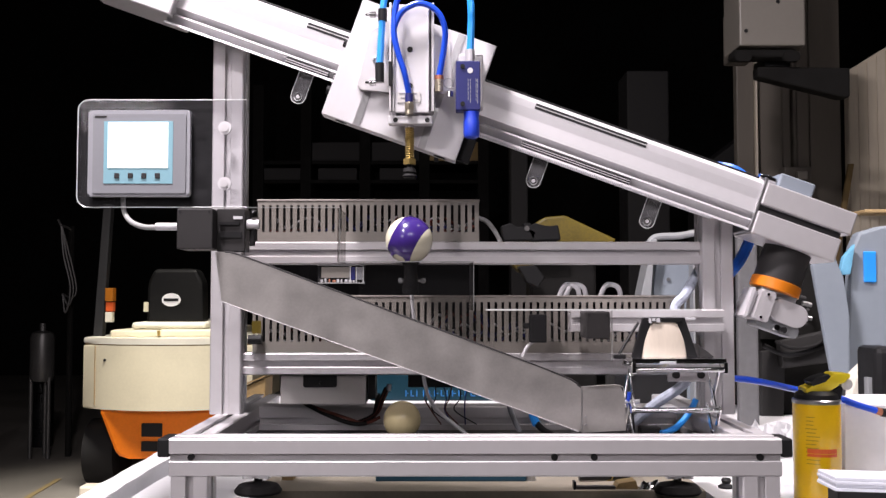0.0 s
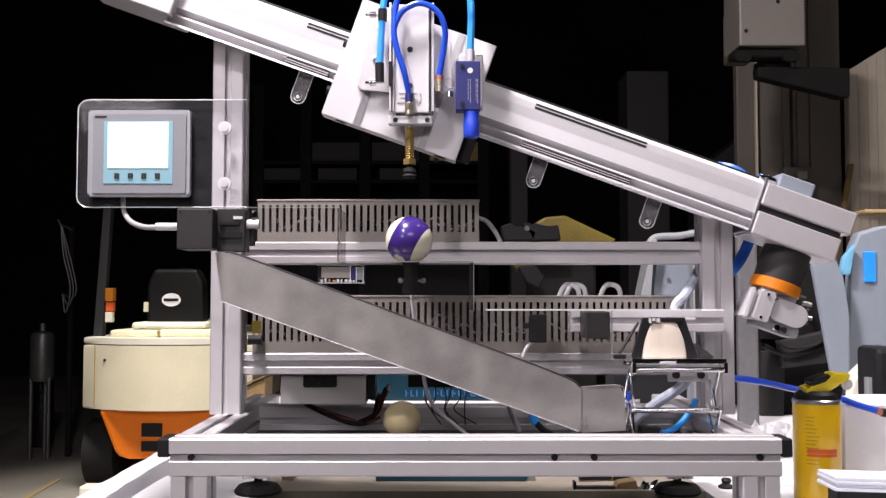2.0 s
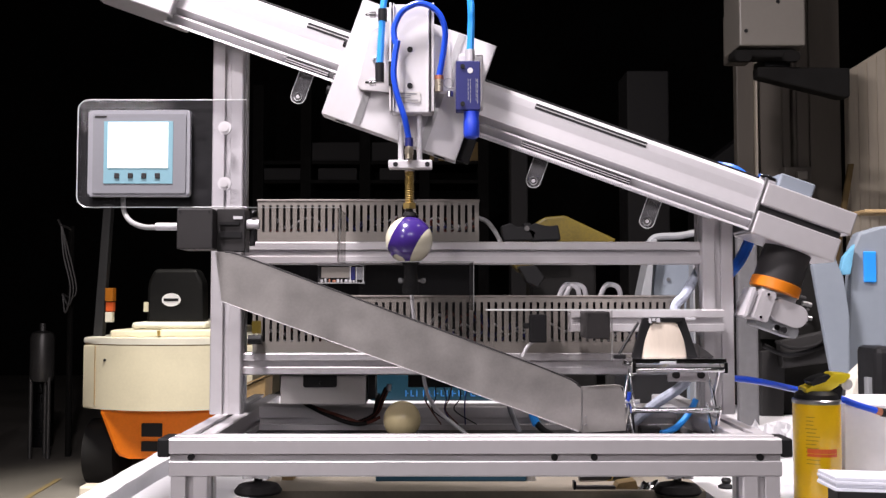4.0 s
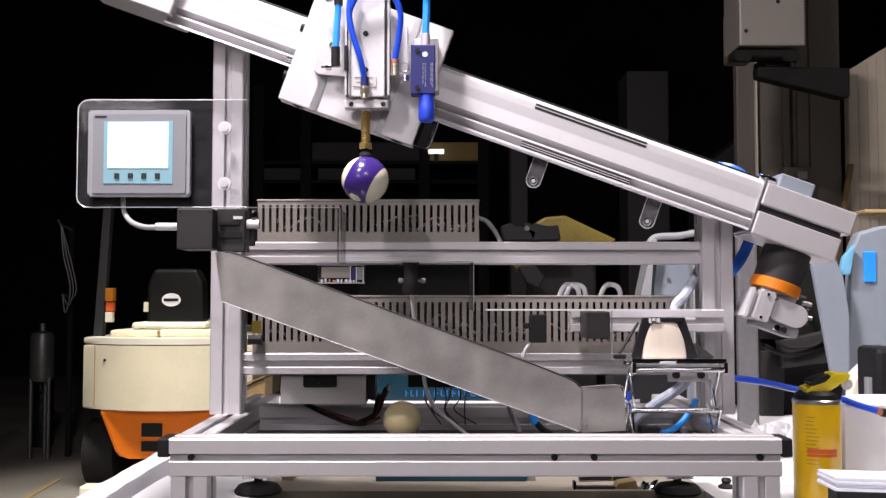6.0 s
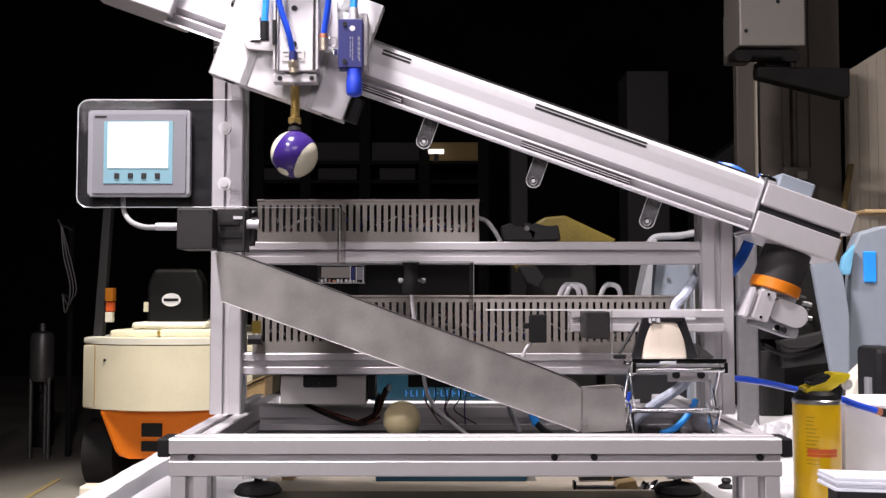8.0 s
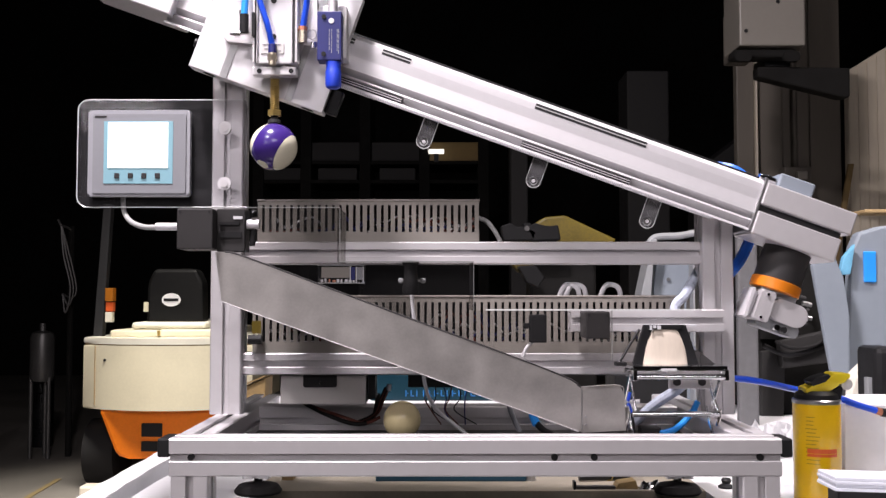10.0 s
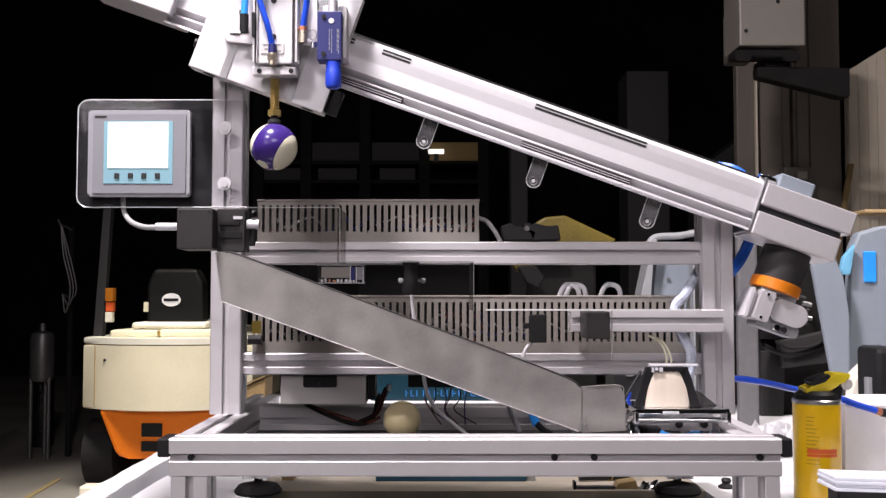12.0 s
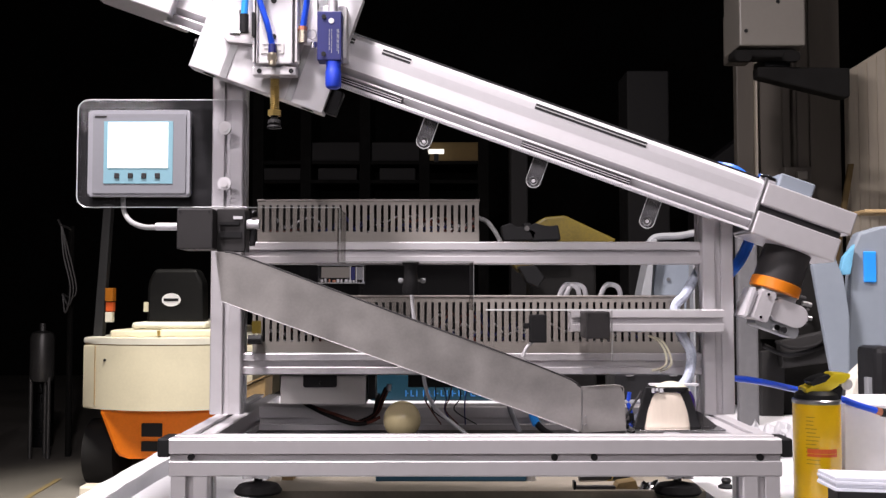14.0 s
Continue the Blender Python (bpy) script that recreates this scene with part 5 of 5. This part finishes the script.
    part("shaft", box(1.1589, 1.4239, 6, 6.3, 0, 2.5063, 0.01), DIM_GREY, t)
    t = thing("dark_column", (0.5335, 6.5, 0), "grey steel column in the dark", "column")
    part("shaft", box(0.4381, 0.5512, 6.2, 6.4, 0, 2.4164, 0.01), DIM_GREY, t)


side_wall()


def machines():
    t = thing("yellow_machine", (0.3689, 3.0, 0), "dull yellow machine hood standing behind the table", "machine")
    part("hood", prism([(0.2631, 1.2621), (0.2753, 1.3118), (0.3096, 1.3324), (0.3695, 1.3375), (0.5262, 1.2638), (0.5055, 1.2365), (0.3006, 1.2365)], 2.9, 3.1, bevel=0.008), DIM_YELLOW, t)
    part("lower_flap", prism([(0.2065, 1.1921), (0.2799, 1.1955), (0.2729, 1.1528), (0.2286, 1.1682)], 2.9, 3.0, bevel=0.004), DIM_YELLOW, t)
    for a, b, c, d in ((0.2031, 0.2787, 1.2593, 1.298), (0.2702, 0.3374, 1.2509, 1.2863), (0.2366, 0.2620, 1.2879, 1.3081)):
        part("guard", box(a, b, 2.82, 2.88, c, d, 0.006), SLOT_BLACK, t)
    for o in ([(0.1691, 1.2973), (0.1976, 1.3074), (0.2193, 1.2872), (0.2445, 1.2973), (0.2745, 1.2805), (0.2677, 1.2571), (0.1774, 1.2537)], [(0.2444, 1.294), (0.2713, 1.3074), (0.298, 1.294), (0.3366, 1.3007), (0.3447, 1.2571), (0.261, 1.2537)], [(0.2189, 1.1801), (0.2707, 1.1834), (0.2973, 1.1467), (0.2771, 1.1166), (0.2438, 1.1333)]):
        part("clamp", prism(o, 2.80, 2.87, bevel=0.004), SLOT_BLACK, t, "black clamp")
    part("bright_nut", rod((0.2450, 2.795, 1.2900), (0.2450, 2.81, 1.2900), 0.008, 8), DULL_STEEL, t)
    part("stand", box(0.2664, 0.4713, 2.95, 3.1, 0, 1.245, 0.01), UNLIT_DARK, t)
    t = thing("grey_machine", (0.53, 2.3, 0.8), "grey machine stand with a pale blue panel behind the frame", "machine")
    part("side_frame", prism([(0.4640, 0.8), (0.4700, 1.10), (0.4859, 1.1676), (0.4980, 1.2300), (0.5100, 1.2300), (0.4985, 1.1676), (0.4935, 1.10), (0.4880, 0.8)], 2.28, 2.36, bevel=0.003), MACHINE_GREY, t)
    part("panel", prism([(0.5080, 0.8), (0.5122, 1.0946), (0.5210, 1.19), (0.6060, 1.19), (0.6060, 0.8)], 2.34, 2.4, bevel=0.004), MACHINE_BLUE, t, "pale blue panel")
    part("panel_edge", box(0.5985, 0.6150, 2.30, 2.36, 0.8, 1.2200, 0.003), MACHINE_GREY, t)
    part("top_tube", hose([(0.4950, 2.3, 1.2215), (0.5060, 2.3, 1.2330), (0.5250, 2.3, 1.2370), (0.5650, 2.3, 1.2385), (0.6100, 2.3, 1.2460), (0.6500, 2.3, 1.2480)], 0.0085, 10, 6), MACHINE_GREY, t, "pale grey tube along the top", smooth=True)
    part("bolt", rod((0.5480, 2.332, 1.135), (0.5480, 2.342, 1.135), 0.004, 10), STEEL, t)
    t = thing("steel_column", (0.7009, 2.2, 0), "grey machine column beside the frame", "column")
    part("shaft", box(0.6737, 0.7216, 2.2, 2.22, 0, 1.236, 0.006), COLUMN_GREY, t)
    t = thing("blue_machine", (0.8011, 1.95, 0), "pale blue enamelled machine with a small blue window", "machine")
    part("arm", prism([(0.7300, 1.1558), (0.7472, 1.176), (0.7763, 1.176), (0.7911, 1.1335), (0.8041, 1.0554), (0.8000, 0.8506), (0.7801, 0.8506)], 1.9, 1.915, bevel=0.004), MACHINE_BLUE, t)
    part("body", prism([(0.8164, 0.895), (0.8314, 1.1918), (0.8458, 1.224), (0.8921, 1.2378), (0.9841, 1.2401), (0.9829, 0.8), (0.8222, 0.8)], 1.95, 1.985, bevel=0.006), MACHINE_BLUE, t)
    part("window", box(0.8526, 0.8778, 1.944, 1.95, 1.1228, 1.1856, 0.002), SKY_BLUE, t, "small blue window")
    part("plastic_flap", prism([(0.7945, 1.1363), (0.8043, 1.1738), (0.8276, 1.1999), (0.8173, 1.1386)], 1.925, 1.94, bevel=0.002), FLAP, t, "pale cyan plastic flap")
    part("top_board", box(0.8807, 1.0603, 2.0, 2.07, 1.2683, 1.2757, 0.002), CARD, t)
    t = thing("dark_cabinet", (0.8706, 2.45, 0), "dark grey machine cabinet behind the motor", "cabinet")
    # cabinet body and rear plate darkened in colour for the gloom behind
    part("body", box(0.7914, 0.9695, 2.4, 2.8, 0, 0.9875, 0.01), UNLIT_DARK, t)
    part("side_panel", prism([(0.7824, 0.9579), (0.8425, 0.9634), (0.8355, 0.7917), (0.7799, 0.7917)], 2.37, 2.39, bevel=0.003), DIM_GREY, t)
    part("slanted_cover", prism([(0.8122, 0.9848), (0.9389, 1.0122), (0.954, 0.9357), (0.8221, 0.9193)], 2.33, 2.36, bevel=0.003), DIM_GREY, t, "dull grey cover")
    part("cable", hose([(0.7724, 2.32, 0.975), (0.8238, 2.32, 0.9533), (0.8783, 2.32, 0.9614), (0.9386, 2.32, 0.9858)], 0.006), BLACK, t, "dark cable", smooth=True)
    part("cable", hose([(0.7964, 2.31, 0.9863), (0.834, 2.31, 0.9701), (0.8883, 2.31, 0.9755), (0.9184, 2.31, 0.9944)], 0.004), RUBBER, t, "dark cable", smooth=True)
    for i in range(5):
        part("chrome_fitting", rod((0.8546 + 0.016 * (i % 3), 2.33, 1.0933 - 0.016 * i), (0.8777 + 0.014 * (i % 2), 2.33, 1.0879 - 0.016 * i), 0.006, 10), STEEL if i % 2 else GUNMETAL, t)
    part("rear_plate", box(0.7845, 0.9680, 2.38, 2.4, 0.9875, 1.2696), UNLIT_DARK, t)
    t = thing("beige_disc", (0.7568, 1.72, 0.8), "beige curved guard behind the white box", "guard")
    part("disc", prism([(0.7168, 0.8), (0.7135, 0.9114), (0.7272, 0.9509), (0.7526, 0.9757), (0.8125, 0.9806), (0.8169, 0.8)], 1.7, 1.75, bevel=0.003), CREAM_TOP, t)
    part("knob", box(0.7177, 0.7641, 1.6, 1.68, 0.9132, 1.011, 0.01), BLACK, t)
    part("bracket", box(0.7102, 0.78, 1.615, 1.63, 0.8, 0.9598, 0.002), MACHINE_GREY, t)
    t = thing("foam_slab", (-0.03, 1.85, 0.8), "thick white foam slab lying on the table behind the frame", "foam slab")
    part("slab", box(-0.39, 0.33, 1.772, 1.935, 0.8, 0.8955, 0.004), WHITE_SHEET, t)
    t = thing("blue_crate", (-0.0045, 1.888, 0.8955), "dark teal carton with bright blue lettering behind the frame", "carton")
    part("crate", box(-0.1400, 0.135, 1.845, 1.93, 0.8955, 0.965, 0.004), TEAL, t)
    rng = random.Random(31)
    bm = bmesh.new()
    x = -0.072
    while x < 0.098:
        d = rng.uniform(0.0055, 0.011)
        box(x, x + 0.0024, 1.8435, 1.8448, 0.9040, 0.9155, bm=bm)
        if rng.random() < 0.7:
            box(x, x + d, 1.8435, 1.8448, *rng.choice(((0.9040, 0.9060), (0.9088, 0.9108), (0.9135, 0.9155))), bm=bm)
        x += d + 0.0045
    part("lettering", bm, LETTER_BLUE, t, "bright blue illegible lettering")
    t = thing("carton", (-0.3639, 1.89, 0.8955), "small brown cardboard carton on the foam slab", "carton")
    part("carton", prism([(-0.3890, 0.8955), (-0.3415, 0.8955), (-0.3395, 0.9393), (-0.3900, 0.9190)], 1.85, 1.93, bevel=0.003), OLD_CARD, t)
    part("flap", prism([(-0.3900, 0.9205), (-0.3400, 0.9415), (-0.3400, 0.9440), (-0.3900, 0.9230)], 1.843, 1.92, bevel=0.0006), OLD_CARD, t)
    t = thing("black_case", (0.4311, 2.05, 0.8), "black plastic case on the table behind the lift", "case")
    part("body", box(0.3561, 0.5061, 2.0, 2.12, 0.8, 0.9455, 0.004), BLACK, t)
    part("lid", box(0.3531, 0.5091, 1.996, 2.124, 0.9457, 0.9595, 0.003), GUNMETAL, t)
    for x in (0.3861, 0.4761):
        part("latch", box(x - 0.008, x + 0.008, 1.992, 1.9995, 0.9295, 0.9515, 0.001), STEEL, t)
    t = thing("teal_bar", (0.0146, 1.56, 0.8), "dark teal bar lying under the frame", "bar")
    part("bar", box(-0.1077, 0.1333, 1.55, 1.58, 0.8, 0.812, 0.002), DARK_TEAL, t)


machines()


def table_clutter():
    t = thing("hand_tool", (0.2519, 1.55, 0.8), "dark hand tool lying on the table under the frame", "tool")
    part("shaft", rod((0.2172, 1.55, 0.806), (0.2994, 1.56, 0.806), 0.0045, 10), BLACK, t)
    part("grip", rod((0.2656, 1.555, 0.807), (0.2747, 1.57, 0.807), 0.007, 12), BRASS, t)
    part("tip", rod((0.2994, 1.56, 0.806), (0.3204, 1.562, 0.806), 0.003, 10), CHROME, t)
    t = thing("steel_strip", (0.2351, 1.49, 0.8), "thin dark steel strip lying under the frame", "strip")
    part("strip", box(0.2018, 0.265, 1.488, 1.5, 0.8, 0.8045, 0.0008), GUNMETAL, t)
    part("end_lug", box(0.2001, 0.2044, 1.486, 1.502, 0.8, 0.812, 0.0008), BLACK, t)
    t = thing("sanding_block", (0.2825, 1.5, 0.8), "dull beige block lying under the frame", "block")
    part("block", prism([(0.265, 0.8), (0.3001, 0.8), (0.2966, 0.813), (0.2702, 0.809)], 1.49, 1.52, bevel=0.001), OLD_CARD, t)
    t = thing("foil_scrap", (0.3211, 1.5, 0.8), "crumpled silver foil scrap lying under the frame", "foil")
    rng = random.Random(77)
    bm = bmesh.new()
    grid = [[bm.verts.new((0.3018 + 0.0044 * i, 1.488 + 0.007 * j, 0.8003 + (0 if i in (0, 8) or j in (0, 3) else rng.uniform(0.002, 0.013)))) for j in range(4)] for i in range(9)]
    for i in range(8):
        for j in range(3):
            bm.faces.new((grid[i][j], grid[i + 1][j], grid[i + 1][j + 1], grid[i][j + 1]))
    part("foil", bm, CHROME, t)
    t = thing("rubber_stopper", (0.4378, 1.5, 0.8), "small black rubber stopper lying under the frame", "stopper")
    part("stopper", turned([(0.012, 0.8), (0.0125, 0.803), (0.006, 0.807), (0.008, 0.812), (0.006, 0.815)], (0.4378, 1.5, 0), seg=20), BLACK, t, smooth=True)
    t = thing("wood_offcut", (-0.2499, 1.56, 0.8), "small brown wood offcut on the table", "wood offcut")
    part("wood", box(-0.2591, -0.2407, 1.56, 1.6, 0.8, 0.817, 0.001), CARD, t)
    t = thing("steel_nut", (0.1406, 1.55, 0.8), "loose steel nut on the table", "nut")
    part("nut", rod((0.1406, 1.56, 0.8), (0.1406, 1.56, 0.812), 0.009, 6), STEEL, t)
    t = thing("crumpled_sheet", (0.609, 1.8, 0.8), "crumpled white paper on the table beside the frame", "paper")
    rng = random.Random(4)
    bm = bmesh.new()
    n = 9
    grid = [[bm.verts.new((0.5853 + 0.012 * i + rng.uniform(-0.004, 0.004), 1.75 + 0.02 * j + rng.uniform(-0.004, 0.004), 0.802 + 0.045 * abs(math.sin(0.7 * i + 0.5 * j)) * min(1, i / 2) + rng.uniform(0, 0.008))) for j in range(n)] for i in range(n)]
    for i in range(n - 1):
        for j in range(n - 1):
            bm.faces.new((grid[i][j], grid[i + 1][j], grid[i + 1][j + 1], grid[i][j + 1]))
    bmesh.ops.solidify(bm, geom=bm.faces[:], thickness=0.0012)
    part("paper", bm, WHITE_SHEET, t)


table_clutter()


# ---- what moves ----
SHIFT = 0.1652
TRAVEL = Vector((-SHIFT, 0, SHIFT * 0.362))
PX = 0.0007


def motions():
    def slide(t):
        u = min(1, max(0, (t - 4.76) / (8.58 - 4.76)))
        return TRAVEL * u

    rows = [(t, Matrix.Translation(Vector((CX, CY, CZ)) + slide(t))) for t in (0, 4.76, 5.3, 6, 7, 8, 8.58, 14)]
    walk(CARRIAGE, rows)
    stroke = [(0, 0), (3.1, 0), (3.2, 13), (3.3, 45), (3.4, 66), (3.5, 77), (4.1, 77), (4.2, 66), (4.3, 46), (4.4, 26), (4.5, 10), (4.6, 0), (12.1, 0), (12.2, 14), (12.3, 46), (12.4, 67), (12.5, 85), (12.6, 97), (12.7, 103), (13.2, 103),
              (13.3, 92), (13.4, 72), (13.5, 54), (13.6, 34), (13.7, 13), (13.8, 0), (14, 0)]
    walk(YOKE, [(t, Matrix.Translation((0, 0, -n * PX))) for t, n in stroke])

    rest = Vector((-0.0412, BALL_Y, 1.1651))
    ball = []
    for t, n in stroke:
        if t <= 4.1:
            ball.append((t, rest))
        elif t <= 4.6:
            ball.append((t, rest + Vector((0, 0, (77 - n) * PX))))
    top = rest + Vector((0, 0, 77 * PX))
    for t in (4.76, 5.3, 6, 7, 8, 8.58, 12.1):
        ball.append((t, top + slide(t)))
    end = top + TRAVEL
    for t, n in stroke:
        if 12.1 < t < 13.15:
            ball.append((t, end - Vector((0, 0, n * PX))))
    low = end - Vector((0, 0, 103 * PX))
    ball += [(13.12, low)]
    lane = BALL_Y - 0.005
    stops = [(13.12, low.x, low.z), (13.2, -0.2032, 1.1923), (13.25, -0.1994, 1.1478), (13.3, -0.1882, 1.1034), (13.4, -0.1355, 1.0803), (13.5, -0.0571, 1.0511),
             (13.6, 0.0333, 1.0186), (13.7, 0.1397, 0.9807), (13.75, 0.1939, 0.972), (13.8, 0.2482, 0.9726), (13.84, 0.2753, 0.972), (13.9, 0.2726, 0.9706), (13.95, 0.2726, 0.9686), (14.0, 0.2739, 0.9666)]
    times, xs, zs = zip(*stops)
    rolled, turn, last = [], 0.0, low.x
    for f in range(1, 27):
        t = 13.1333 + f / 30
        x, z = float(np.interp(t, times, xs)), float(np.interp(t, times, zs))
        if t > 13.27:
            turn += (x - last) / BALL_R * 0.9
        last = x
        rolled.append((t, Vector((x, BALL_Y + (lane - BALL_Y) * min(1, (t - 13.12) / 0.12), z)), turn))
    # it comes to rest with a white cap up
    ease = 13.63 / turn
    rolled = [(t, p, a * ease) for t, p, a in rolled]
    walk(BALL, [(t, Matrix.Translation(p)) for t, p in ball] + [(t, Matrix.Translation(p) @ Matrix.Rotation(a, 4, "Y")) for t, p, a in rolled])

    sink = [(0, 0, 0), (9.2, 0, 0), (9.8, 8, 1), (10.3, 18, 2), (10.5, 23, 2.5), (11, 38, 4), (11.5, 56, 4), (12, 81, 4), (12.2, 96, 4), (12.45, 115, 4), (13.8, 115, 4), (13.87, 115, 4), (13.92, 115, 4), (14, 115, 4)]
    g = 0.0007
    head, cup, mid = [], [], []
    turns = [[] for _ in LIFT_LINKS]
    full = LIFT_TOP - LIFT_BASE
    for t, n, side in sink:
        drop, aside = n * g, side * g
        head.append((t, Matrix.Translation((aside, 0, full - drop))))
        push = 6 * g if 13.85 < t < 13.95 else 0  # the ball knocks the cup
        cup.append((t, Matrix.Translation((0.2558 + aside + push, 1.14, LIFT_TOP - drop))))
        stage = max(0.002, (full - drop - 0.014) / 2)
        a = math.asin(min(0.999, stage / LINK))
        for rows, (ob, k, lean, x) in zip(turns, LIFT_LINKS):
            rows.append((t, Matrix.Translation((x - LIFT_X + aside * k, 0, 0.005 + stage * (k + 0.5))) @ Matrix.Rotation(lean * a, 4, "X")))
        mid.append((t, Matrix.Translation((aside / 2, -LINK / 2 * math.cos(a), 0.002 + stage))))
    walk(LIFT_HEAD, head)
    low = FOLDED_HOSE.location.copy()
    fold = ((0, 0), (9.2, 0), (10.3, 6), (11, 14), (11.5, 22), (12, 34), (12.45, 44), (14, 44))
    walk(FOLDED_HOSE, [(t, Matrix.Translation(low) @ Matrix.Rotation(radians(a), 4, "Y")) for t, a in fold])
    walk(CUP, cup)
    walk(LIFT_MID, mid)
    for rows, (ob, k, lean, x) in zip(turns, LIFT_LINKS):
        walk(ob, rows)


motions()
